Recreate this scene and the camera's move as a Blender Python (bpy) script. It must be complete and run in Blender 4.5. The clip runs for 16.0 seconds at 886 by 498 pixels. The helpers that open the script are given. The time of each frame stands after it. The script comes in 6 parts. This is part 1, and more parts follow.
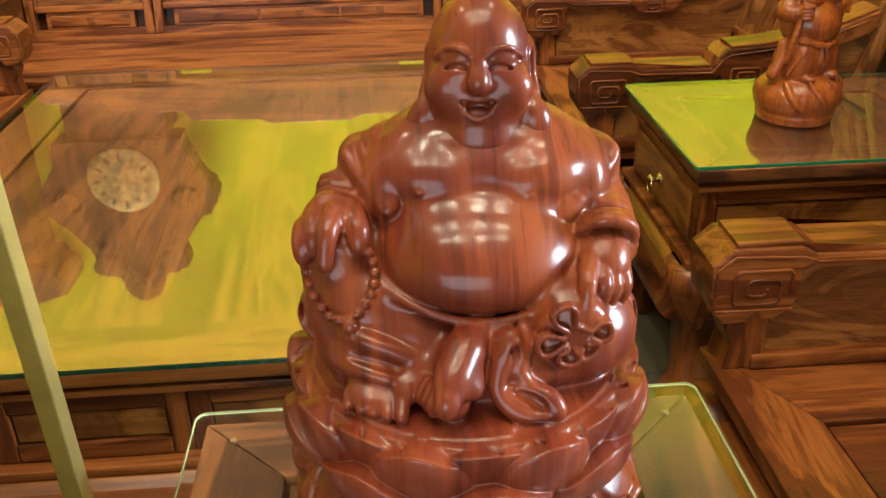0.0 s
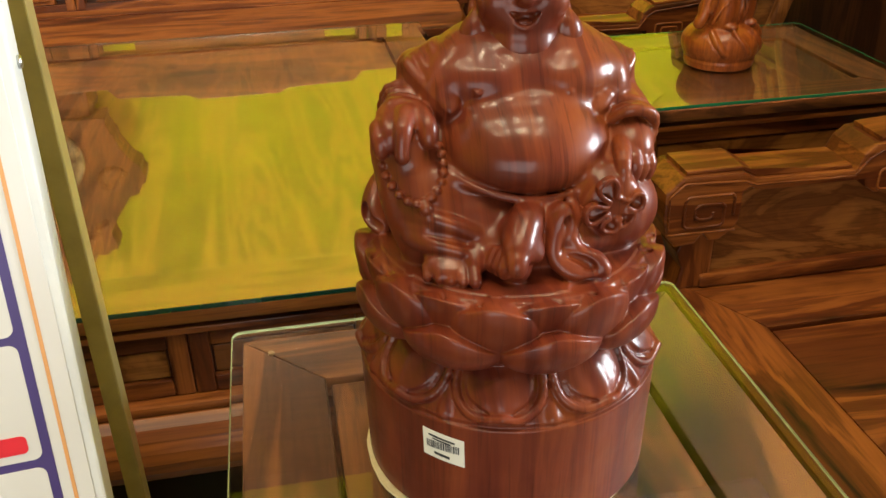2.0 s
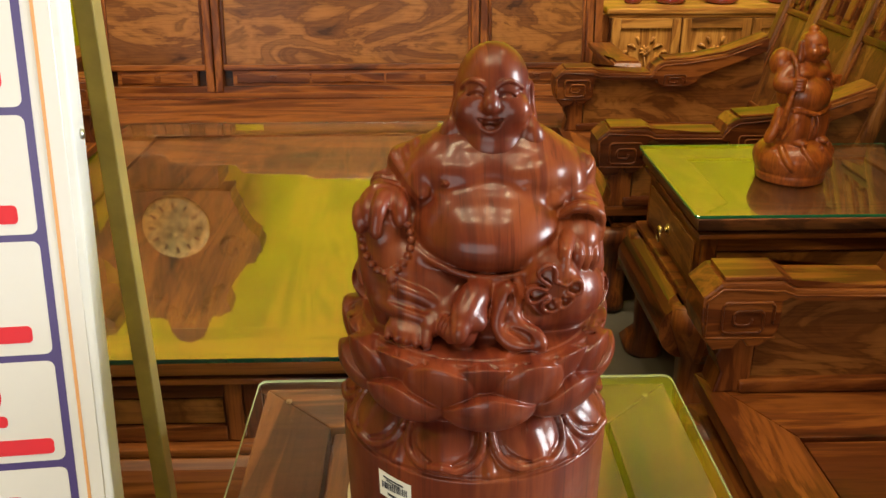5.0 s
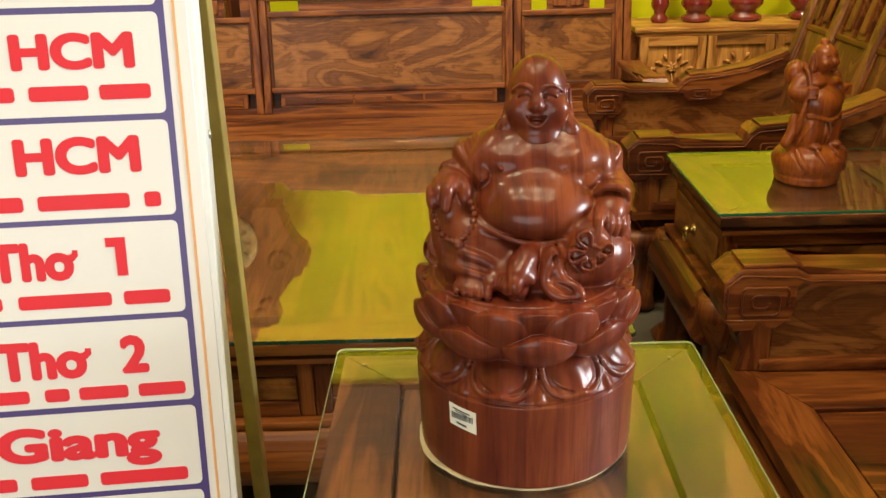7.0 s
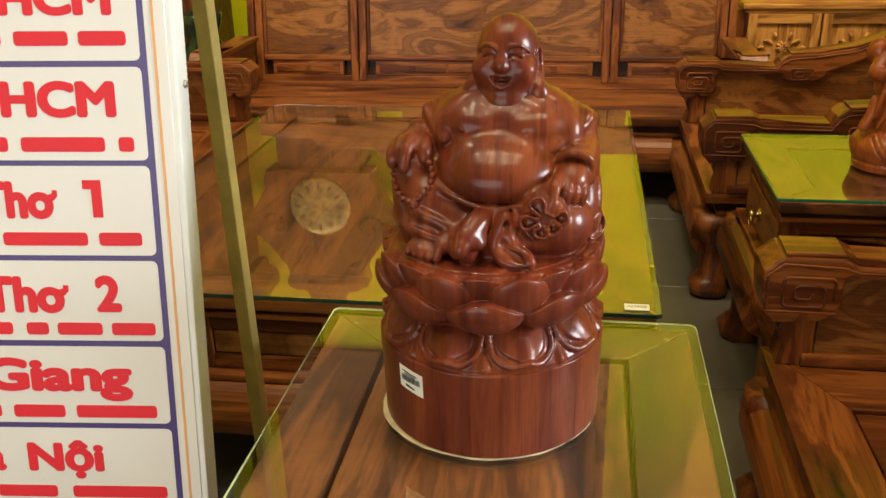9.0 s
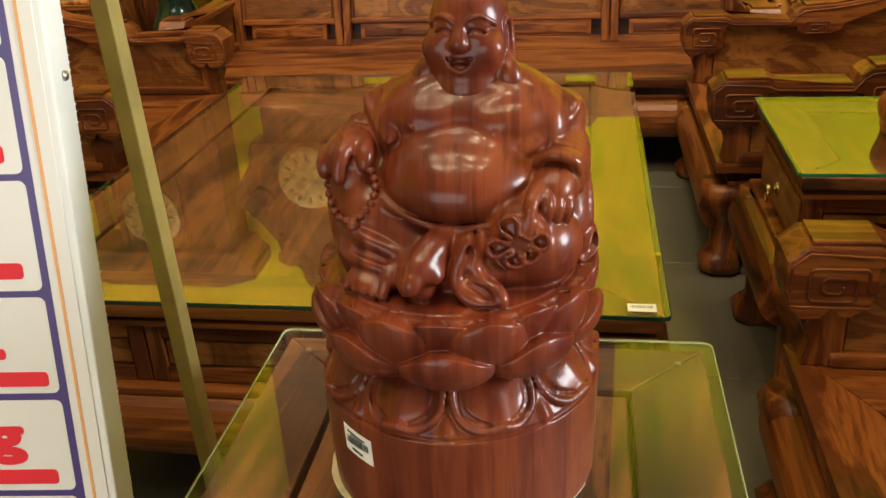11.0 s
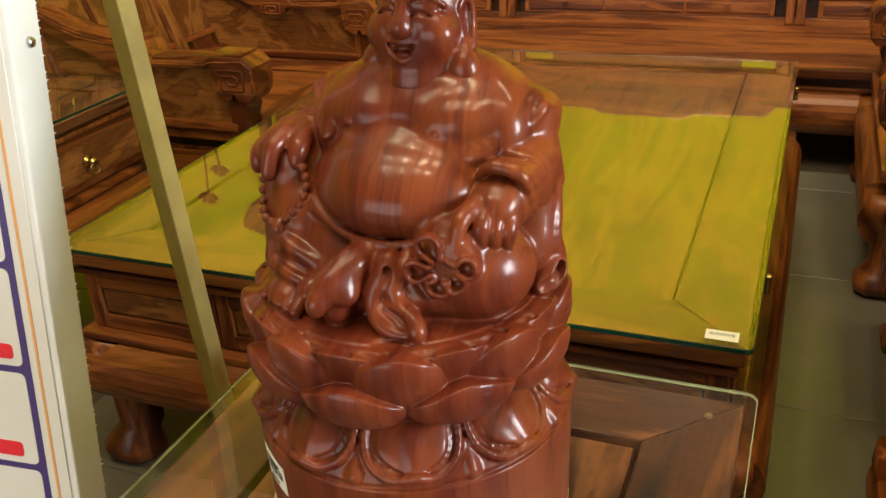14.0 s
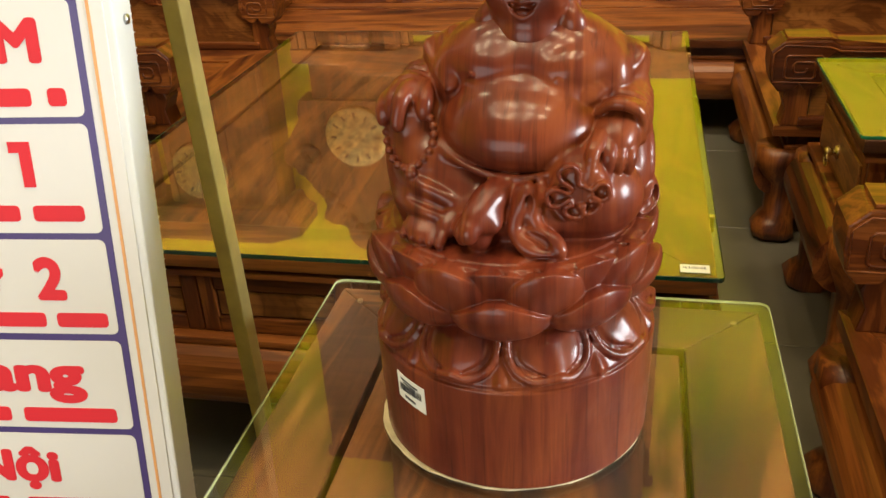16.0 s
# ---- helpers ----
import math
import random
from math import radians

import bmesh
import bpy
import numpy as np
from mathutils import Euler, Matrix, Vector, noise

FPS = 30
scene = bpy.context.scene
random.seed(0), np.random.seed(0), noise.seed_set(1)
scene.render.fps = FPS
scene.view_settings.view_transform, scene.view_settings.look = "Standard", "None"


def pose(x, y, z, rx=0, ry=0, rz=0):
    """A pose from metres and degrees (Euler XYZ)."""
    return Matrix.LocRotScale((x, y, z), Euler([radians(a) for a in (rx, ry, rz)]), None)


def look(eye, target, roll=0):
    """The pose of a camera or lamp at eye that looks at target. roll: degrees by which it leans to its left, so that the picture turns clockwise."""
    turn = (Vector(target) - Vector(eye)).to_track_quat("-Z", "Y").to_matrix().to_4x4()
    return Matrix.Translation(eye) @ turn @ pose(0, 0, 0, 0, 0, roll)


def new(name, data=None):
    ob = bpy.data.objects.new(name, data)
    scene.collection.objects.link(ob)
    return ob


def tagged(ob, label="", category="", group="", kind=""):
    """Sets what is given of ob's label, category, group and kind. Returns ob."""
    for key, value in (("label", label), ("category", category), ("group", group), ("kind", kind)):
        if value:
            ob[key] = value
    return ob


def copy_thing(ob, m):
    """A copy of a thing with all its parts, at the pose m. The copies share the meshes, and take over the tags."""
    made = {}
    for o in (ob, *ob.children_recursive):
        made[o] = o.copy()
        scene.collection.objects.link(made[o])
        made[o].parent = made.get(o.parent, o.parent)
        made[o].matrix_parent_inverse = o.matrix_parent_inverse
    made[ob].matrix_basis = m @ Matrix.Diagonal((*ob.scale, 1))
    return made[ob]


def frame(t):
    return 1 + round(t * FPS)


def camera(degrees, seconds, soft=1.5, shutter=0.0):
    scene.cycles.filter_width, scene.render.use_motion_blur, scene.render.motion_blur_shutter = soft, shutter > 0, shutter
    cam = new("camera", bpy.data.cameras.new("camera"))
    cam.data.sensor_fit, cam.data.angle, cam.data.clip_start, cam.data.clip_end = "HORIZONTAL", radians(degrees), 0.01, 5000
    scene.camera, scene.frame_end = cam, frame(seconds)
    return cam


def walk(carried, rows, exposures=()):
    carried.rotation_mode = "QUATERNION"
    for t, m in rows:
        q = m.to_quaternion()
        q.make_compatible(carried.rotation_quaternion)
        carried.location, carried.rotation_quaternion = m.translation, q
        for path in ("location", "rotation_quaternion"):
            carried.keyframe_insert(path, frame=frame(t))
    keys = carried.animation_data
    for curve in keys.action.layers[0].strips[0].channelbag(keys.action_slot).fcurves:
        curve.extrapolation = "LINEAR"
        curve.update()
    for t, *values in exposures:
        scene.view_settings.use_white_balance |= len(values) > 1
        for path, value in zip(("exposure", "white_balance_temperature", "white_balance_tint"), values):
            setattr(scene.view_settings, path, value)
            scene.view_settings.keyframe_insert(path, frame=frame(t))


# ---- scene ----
cam = camera(52.7, 16.0)
PATH = [
    (0, (-0.034, -0.072, 1.394), (0.085, 1.698, 0.47), -1.3),
    (0.5, (-0.06, -0.085, 1.389), (0.095, 1.67, 0.442), -2.0),
    (1, (-0.089, -0.112, 1.383), (0.108, 1.626, 0.412), -2.0),
    (1.5, (-0.123, -0.144, 1.379), (0.127, 1.582, 0.399), -1.5),
    (2, (-0.178, -0.195, 1.383), (0.138, 1.528, 0.417), -1.2),
    (2.5, (-0.219, -0.238, 1.399), (0.162, 1.498, 0.482), -1.0),
    (3, (-0.232, -0.248, 1.417), (0.187, 1.506, 0.554), -0.9),
    (5.5, (-0.014, -0.368, 1.422), (-0.032, 1.477, 0.651), -0.6),
    (6, (-0.029, -0.41, 1.428), (-0.065, 1.439, 0.666), -1.1),
    (6.5, (-0.062, -0.49, 1.439), (-0.077, 1.365, 0.693), -1.6),
    (7, (-0.075, -0.563, 1.448), (-0.095, 1.299, 0.717), -1.6),
    (7.5, (-0.068, -0.589, 1.45), (-0.111, 1.274, 0.725), -1.5),
    (8, (0.003, -0.593, 1.444), (-0.104, 1.266, 0.714), -0.8),
    (8.5, (0.119, -0.58, 1.432), (-0.151, 1.255, 0.683), -0.4),
    (11, (0.154, -0.281, 1.388), (-0.151, 1.5, 0.531), -3.1),
    (11.5, (0.162, -0.247, 1.398), (-0.144, 1.544, 0.562), -2.7),
    (12, (0.224, -0.202, 1.408), (-0.19, 1.581, 0.601), -1.7),
    (12.5, (0.299, -0.14, 1.397), (-0.266, 1.602, 0.594), -1.8),
    (13, (0.34, -0.099, 1.384), (-0.318, 1.602, 0.561), -2.5),
    (13.5, (0.344, -0.092, 1.372), (-0.356, 1.578, 0.521), -3.4),
    (14, (0.342, -0.099, 1.359), (-0.365, 1.546, 0.469), -3.7),
    (14.5, (0.321, -0.126, 1.354), (-0.38, 1.506, 0.435), -3.8),
    (15, (0.284, -0.174, 1.358), (-0.375, 1.467, 0.424), -3.4),
    (15.5, (0.213, -0.229, 1.364), (-0.308, 1.457, 0.424), -2.9),
    (16, (0.14, -0.284, 1.374), (-0.257, 1.443, 0.448), -3.3),
]
EXPOSURE = [(0, 0.5, 5800, 6.0), (0.5, 0.4, 5850, 6.2), (1, 0.28, 5900, 6.5), (1.5, 0.3, 6150, 7.8), (2, 0.07, 6400, 9.0), (2.5, -0.03, 6525, 9.5), (3, 0.02, 6650, 10.0), (5.5, -0.05, 6650, 10.0), (7, -0.05, 6650, 10.0), (7.5, -0.2, 6650, 10.0), (8.5, -0.2, 6650, 10.0), (11, -0.2, 6650, 10.0), (11.5, 0.04, 6650, 10.0), (12.5, -0.12, 6650, 10.0), (13, -0.17, 6650, 10.0), (14, -0.15, 6650, 10.0), (16, 0.0, 6650, 10.0)]
walk(cam, [(t, look(eye, target, roll)) for t, eye, target, roll in PATH], EXPOSURE)

# ---- light: daylight from the window, ceiling downlights, added fill lamps ----
world = bpy.data.worlds.new("world")
scene.world = world
world.use_nodes = True
bg = world.node_tree.nodes["Background"]
sky = world.node_tree.nodes.new("ShaderNodeTexSky")
sky.sky_type = "NISHITA"
sky.sun_disc = False
sky.sun_elevation, sky.sun_rotation = radians(40), radians(140)
world.node_tree.links.new(sky.outputs["Color"], bg.inputs["Color"])
bg.inputs["Strength"].default_value = 0.05

CEIL = 5.3


def area_lamp(name, m, power, sx, sy, colour, shape="RECTANGLE"):
    d = bpy.data.lights.new(name, "AREA")
    d.energy, d.shape, d.size, d.size_y, d.color = power, shape, sx, sy, colour
    o = new(name, d)
    o.matrix_world = m
    return o


WARM = (1.0, 0.80, 0.52)
# daylight in the window opening to the right
area_lamp("window_light", look((3.2, 0.25, 1.75), (0.0, 0.55, 1.0)), 205, 0.95, 1.25, (0.90, 0.95, 1.0))
# fill lamp added behind the camera to brighten the faces turned to it
area_lamp("front_fill_light", look((-1.2, -3.40, 1.5), (-0.9, 1.0, 1.2)), 84, 3.1, 2.3, (0.97, 0.97, 0.95))
DOWNLIGHTS = [(x, y) for y in (-0.75, 0.35) for x in (-1.6, -0.7, 0.3, 1.3)] + [(x, 2.3) for x in (-2.2, 1.9)]
for x, y in DOWNLIGHTS:
    area_lamp("downlight_lamp", pose(x, y, CEIL - 0.03), 26, 0.22, 0.2, WARM, "DISK")
# unseen lamps without fixtures, added only to brighten the lime wall
WALL_FILLS = [(-3.0, 2.0), (-0.4, 2.0), (2.2, 2.0)]
for x, y in WALL_FILLS:
    lamp = area_lamp("wall_fill_lamp", look((x, y, CEIL - 0.06), (x, 4.75, 1.6)), 50, 0.8, 0.2, (1.0, 0.93, 0.74))
    lamp.data.spread = radians(80)

# ---- materials ----
def nodes_of(name):
    m = bpy.data.materials.new(name)
    m.use_nodes = True
    t = m.node_tree
    return m, t, t.nodes["Principled BSDF"]


def add(t, kind, **inputs):
    n = t.nodes.new(kind)
    for k, v in inputs.items():
        n.inputs[k.replace("_", " ")].default_value = v
    return n


def ramp(t, source, stops):
    r = t.nodes.new("ShaderNodeValToRGB")
    e = r.color_ramp.elements
    while len(e) < len(stops):
        e.new(0.5)
    for el, (p, c) in zip(e, stops):
        el.position, el.color = p, (*c, 1) if len(c) == 3 else c
    t.links.new(source, r.inputs["Fac"])
    return r


def shifted_coords(t, amount=7.0):
    """Object coordinates, moved by a random amount for each object."""
    tc, info = t.nodes.new("ShaderNodeTexCoord"), t.nodes.new("ShaderNodeObjectInfo")
    mul = t.nodes.new("ShaderNodeMath")
    mul.operation = "MULTIPLY"
    mul.inputs[1].default_value = amount
    t.links.new(info.outputs["Random"], mul.inputs[0])
    vadd = t.nodes.new("ShaderNodeVectorMath")
    vadd.operation = "ADD"
    t.links.new(tc.outputs["Object"], vadd.inputs[0])
    t.links.new(mul.outputs[0], vadd.inputs[1])
    return vadd.outputs[0]


def wood(name, axis, dark, mid, light, rough=0.36, coat=0.26, figure=1.0, streak=0.75, gloss=0.26, twist=1.6, stretch=0.9):
    """Lacquered rosewood: long figure along one axis, dark veins, fine pores."""
    m, t, b = nodes_of(name)
    co = shifted_coords(t)
    across, along = 7.0 * figure, stretch * figure
    sc = [across] * 3
    sc["xyz".index(axis)] = along
    mp = add(t, "ShaderNodeMapping", Scale=sc)
    t.links.new(co, mp.inputs["Vector"])
    n1 = add(t, "ShaderNodeTexNoise", Scale=1.0, Detail=5.0, Roughness=0.55, Distortion=twist)
    t.links.new(mp.outputs[0], n1.inputs["Vector"])
    # closely spaced rings warped by the figure
    wv = t.nodes.new("ShaderNodeMath")
    wv.operation = "MULTIPLY"
    wv.inputs[1].default_value = 38.0
    t.links.new(n1.outputs["Fac"], wv.inputs[0])
    sn = t.nodes.new("ShaderNodeMath")
    sn.operation = "SINE"
    t.links.new(wv.outputs[0], sn.inputs[0])
    mr = add(t, "ShaderNodeMapRange")
    mr.inputs["From Min"].default_value = -1.0
    t.links.new(sn.outputs[0], mr.inputs["Value"])
    base = ramp(t, n1.outputs["Fac"], [(0.30, dark), (0.44, mid), (0.56, light), (0.72, mid)])
    rings = ramp(t, mr.outputs[0], [(0.0, (0.55, 0.48, 0.45)), (0.35, (0.92, 0.9, 0.88)), (1.0, (1, 1, 1))])
    mix = t.nodes.new("ShaderNodeMixRGB")
    mix.blend_type = "MULTIPLY"
    mix.inputs["Fac"].default_value = streak
    t.links.new(base.outputs[0], mix.inputs[1])
    t.links.new(rings.outputs[0], mix.inputs[2])
    # pores
    fs = [170.0] * 3
    fs["xyz".index(axis)] = 6.0
    mp2 = add(t, "ShaderNodeMapping", Scale=fs)
    t.links.new(co, mp2.inputs["Vector"])
    n2 = add(t, "ShaderNodeTexNoise", Scale=1.0, Detail=3.0)
    t.links.new(mp2.outputs[0], n2.inputs["Vector"])
    pores = ramp(t, n2.outputs["Fac"], [(0.36, (0.6, 0.55, 0.52)), (0.5, (1, 1, 1))])
    mix2 = t.nodes.new("ShaderNodeMixRGB")
    mix2.blend_type = "MULTIPLY"
    mix2.inputs["Fac"].default_value = 0.6
    t.links.new(mix.outputs[0], mix2.inputs[1])
    t.links.new(pores.outputs[0], mix2.inputs[2])
    t.links.new(mix2.outputs[0], b.inputs["Base Color"])
    n3 = add(t, "ShaderNodeTexNoise", Scale=9.0, Detail=4.0)
    t.links.new(co, n3.inputs["Vector"])
    rr = add(t, "ShaderNodeMapRange")
    rr.inputs["To Min"].default_value, rr.inputs["To Max"].default_value = rough - 0.08, rough + 0.14
    t.links.new(n3.outputs["Fac"], rr.inputs["Value"])
    t.links.new(rr.outputs[0], b.inputs["Roughness"])
    b.inputs["Coat Weight"].default_value = coat
    b.inputs["Coat Roughness"].default_value = gloss
    b.inputs["Specular IOR Level"].default_value = 0.22
    bump = add(t, "ShaderNodeBump", Strength=0.08, Distance=0.002)
    t.links.new(n2.outputs["Fac"], bump.inputs["Height"])
    t.links.new(bump.outputs[0], b.inputs["Normal"])
    return m


def carving_wood(name, dark, mid, light, rough, coat, gloss):
    """Lacquered turned or carved block: upright growth layers cut by the carving, fine dark pores, patches of two tones."""
    m, t, b = nodes_of(name)
    tc = t.nodes.new("ShaderNodeTexCoord")

    def layers(scale, turn, detail, twist):
        mp = add(t, "ShaderNodeMapping", Scale=scale, Rotation=[radians(v) for v in turn])
        t.links.new(tc.outputs["Object"], mp.inputs["Vector"])
        n = add(t, "ShaderNodeTexNoise", Scale=1.0, Detail=detail, Roughness=0.6, Distortion=twist)
        t.links.new(mp.outputs[0], n.inputs["Vector"])
        return n

    def times(a, c, fac):
        mx = t.nodes.new("ShaderNodeMixRGB")
        mx.blend_type = "MULTIPLY"
        mx.inputs["Fac"].default_value = fac
        t.links.new(a, mx.inputs[1])
        t.links.new(c, mx.inputs[2])
        return mx.outputs[0]
    wide = layers((26.0, 5.0, 2.0), (0, 9, 16), 4.0, 0.5)
    base = ramp(t, wide.outputs["Fac"], [(0.30, tuple(0.5 * d + 0.5 * c for d, c in zip(dark, mid))), (0.45, mid), (0.58, light), (0.70, mid)])
    fine = layers((190.0, 22.0, 4.0), (0, 9, 16), 3.0, 0.3)
    lines = ramp(t, fine.outputs["Fac"], [(0.32, (0.50, 0.42, 0.42)), (0.44, (0.94, 0.92, 0.92)), (0.62, (1.0, 1.0, 1.0)), (0.78, (1.10, 1.16, 1.10))])
    big = add(t, "ShaderNodeTexNoise", Scale=6.5, Detail=3.0)
    t.links.new(tc.outputs["Object"], big.inputs["Vector"])
    tone = ramp(t, big.outputs["Fac"], [(0.36, (0.80, 0.70, 0.82)), (0.5, (1, 1, 1)), (0.66, (1.12, 1.34, 1.02))])
    col = times(times(base.outputs[0], lines.outputs[0], 0.8), tone.outputs[0], 0.8)
    t.links.new(col, b.inputs["Base Color"])
    smear = add(t, "ShaderNodeTexNoise", Scale=38.0, Detail=4.0)
    t.links.new(tc.outputs["Object"], smear.inputs["Vector"])
    for socket, lo, hi in (("Roughness", rough - 0.06, rough + 0.16), ("Coat Roughness", gloss - 0.05, gloss + 0.10)):
        rr = add(t, "ShaderNodeMapRange")
        rr.inputs["To Min"].default_value, rr.inputs["To Max"].default_value = lo, hi
        t.links.new(smear.outputs["Fac"], rr.inputs["Value"])
        t.links.new(rr.outputs[0], b.inputs[socket])
    b.inputs["Coat Weight"].default_value = coat
    b.inputs["Specular IOR Level"].default_value = 0.12
    tool = add(t, "ShaderNodeTexNoise", Scale=24.0, Detail=2.0)
    t.links.new(tc.outputs["Object"], tool.inputs["Vector"])
    under = add(t, "ShaderNodeBump", Strength=0.22, Distance=0.006)
    t.links.new(tool.outputs["Fac"], under.inputs["Height"])
    bump = add(t, "ShaderNodeBump", Strength=0.18, Distance=0.0012)
    t.links.new(smear.outputs["Fac"], bump.inputs["Height"])
    t.links.new(under.outputs[0], bump.inputs["Normal"])
    for socket in ("Normal", "Coat Normal"):
        t.links.new(bump.outputs[0], b.inputs[socket])
    return m


def plain(name, colour, rough=0.5, metal=0.0, vary=0.12, scale=14.0, bump=0.05, coat=0.0):
    """A painted, moulded or metal surface with slight mottling and wear."""
    m, t, b = nodes_of(name)
    co = shifted_coords(t)
    n = add(t, "ShaderNodeTexNoise", Scale=scale, Detail=6.0, Roughness=0.6)
    t.links.new(co, n.inputs["Vector"])
    lo = tuple(c * (1 - vary) for c in colour)
    hi = tuple(min(1, c * (1 + vary * 0.6)) for c in colour)
    r = ramp(t, n.outputs["Fac"], [(0.35, lo), (0.65, hi)])
    t.links.new(r.outputs[0], b.inputs["Base Color"])
    b.inputs["Metallic"].default_value = metal
    rr = add(t, "ShaderNodeMapRange")
    rr.inputs["To Min"].default_value, rr.inputs["To Max"].default_value = max(0.02, rough - 0.08), rough + 0.1
    t.links.new(n.outputs["Fac"], rr.inputs["Value"])
    t.links.new(rr.outputs[0], b.inputs["Roughness"])
    b.inputs["Coat Weight"].default_value = coat
    if bump:
        n2 = add(t, "ShaderNodeTexNoise", Scale=scale * 12, Detail=3.0)
        t.links.new(co, n2.inputs["Vector"])
        bp = add(t, "ShaderNodeBump", Strength=bump, Distance=0.002)
        t.links.new(n2.outputs["Fac"], bp.inputs["Height"])
        t.links.new(bp.outputs[0], b.inputs["Normal"])
    return m


def glass(name, colour=(0.95, 0.985, 0.95)):
    m, t, b = nodes_of(name)
    b.inputs["Base Color"].default_value = (*colour, 1)
    b.inputs["Transmission Weight"].default_value = 1.0
    b.inputs["IOR"].default_value = 1.52
    n = add(t, "ShaderNodeTexNoise", Scale=22.0, Detail=5.0)
    tc = t.nodes.new("ShaderNodeTexCoord")
    t.links.new(tc.outputs["Object"], n.inputs["Vector"])
    rr = add(t, "ShaderNodeMapRange")
    rr.inputs["To Min"].default_value, rr.inputs["To Max"].default_value = 0.0, 0.010
    t.links.new(n.outputs["Fac"], rr.inputs["Value"])
    t.links.new(rr.outputs[0], b.inputs["Roughness"])
    return m


DK, MD, LT = (0.020, 0.0050, 0.0018), (0.124, 0.031, 0.0072), (0.242, 0.075, 0.0155)
WOOD = {a: wood("rosewood_" + a, a, DK, MD, LT) for a in "xyz"}
# paler, strongly figured boards of the panels
PANEL = {a: wood("panel_rosewood_" + a, a, (0.070, 0.022, 0.0060), (0.178, 0.062, 0.0145), (0.275, 0.110, 0.0260), figure=0.75, streak=0.8, twist=1.8, stretch=2.6) for a in "xyz"}
# darker copy of the rosewood; beds and backings wear it so gaps look dark
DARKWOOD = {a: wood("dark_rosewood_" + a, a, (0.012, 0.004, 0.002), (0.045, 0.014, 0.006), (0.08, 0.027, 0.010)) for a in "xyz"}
CLOCKWOOD = {a: wood("clock_rosewood_" + a, a, (0.012, 0.003, 0.0015), (0.070, 0.018, 0.005), (0.135, 0.040, 0.011), figure=1.5) for a in "xyz"}
TOPWOOD = {a: wood("table_top_rosewood_" + a, a, (0.008, 0.0026, 0.0010), (0.046, 0.0145, 0.0036), (0.105, 0.0370, 0.0085), figure=1.1, streak=0.9, twist=2.0, coat=0.04, rough=0.5) for a in "xyz"}
COFFEETOP = {a: wood("coffee_top_rosewood_" + a, a, (0.022, 0.007, 0.0015), (0.078, 0.025, 0.005), (0.136, 0.048, 0.009), figure=0.9, twist=2.4) for a in "xyz"}
GOLDWOOD = {a: wood("golden_wood_" + a, a, (0.12, 0.045, 0.010), (0.36, 0.145, 0.030), (0.52, 0.240, 0.056), figure=0.9) for a in "xyz"}
STATUE = carving_wood("red_carving_wood", (0.026, 0.0044, 0.0028), (0.108, 0.0175, 0.0070), (0.172, 0.0345, 0.0108), 0.46, 0.44, 0.16)
ORANGE = wood("orange_carving_wood", "z", (0.15, 0.030, 0.006), (0.27, 0.060, 0.010), (0.34, 0.086, 0.014), rough=0.38, coat=0.5, figure=2.0, streak=0.3, gloss=0.20)
GLASS = glass("table_glass")
EDGE = plain("green_glass_edge", (0.012, 0.16, 0.075), 0.12, 0, 0.3, 6.0, 0.0, 0.5)
DARKEDGE = plain("dark_green_glass_edge", (0.004, 0.040, 0.022), 0.12, 0, 0.3, 6.0, 0.0, 0.5)
CLEAREDGE = plain("pale_glass_edge", (0.30, 0.32, 0.16), 0.12, 0, 0.3, 6.0, 0.0, 0.5)
LIME = plain("lime_wall_paint", (0.45, 0.44, 0.004), 0.85, 0, 0.06, 3.0, 0.12)
LIME.node_tree.nodes["Principled BSDF"].inputs["Specular IOR Level"].default_value = 0.15
TANPAINT = plain("tan_wall_paint", (0.26, 0.19, 0.11), 0.7, 0, 0.08, 3.0, 0.1)
WHITEPAINT = plain("white_ceiling_paint", (0.80, 0.75, 0.54), 0.7, 0, 0.04, 3.0, 0.1)
TILE = plain("beige_floor_tile", (0.110, 0.096, 0.068), 0.34, 0, 0.14, 5.0, 0.02, 0.1)
GROUT = plain("dark_grout", (0.07, 0.06, 0.045), 0.9, 0, 0.2, 20.0, 0.2)
BRASS = plain("brass", (0.60, 0.43, 0.17), 0.28, 1.0, 0.2, 40.0, 0.03)
GOLDBAR = plain("gold_anodised_metal", (0.46, 0.37, 0.13), 0.32, 0.35, 0.14, 18.0, 0.03)
SILVER = plain("silver_metal", (0.55, 0.55, 0.53), 0.3, 1.0, 0.15, 40.0, 0.03)
SIGNWHITE = plain("white_sign_sheet", (0.72, 0.71, 0.68), 0.32, 0, 0.03, 5.0, 0.02, 0.2)
SIGNEDGE = plain("white_sign_edge", (0.74, 0.76, 0.74), 0.4, 0, 0.06, 9.0, 0.04)
PURPLE = plain("purple_print", (0.055, 0.030, 0.17), 0.35, 0, 0.05, 9.0, 0.0)
RED = plain("red_print", (0.72, 0.010, 0.024), 0.55, 0, 0.06, 9.0, 0.0)
PEACH = plain("orange_print_line", (0.74, 0.36, 0.12), 0.4, 0, 0.06, 9.0, 0.0)
PAPER = plain("label_paper", (0.72, 0.71, 0.62), 0.55, 0, 0.05, 30.0, 0.05)
INK = plain("label_ink", (0.03, 0.03, 0.035), 0.6, 0, 0.1, 30.0, 0.0)
CARD = plain("pale_cardboard", (0.55, 0.48, 0.30), 0.85, 0, 0.2, 40.0, 0.3)
MAROON = plain("maroon_lacquer", (0.16, 0.016, 0.014), 0.16, 0, 0.25, 12.0, 0.03, 0.8)
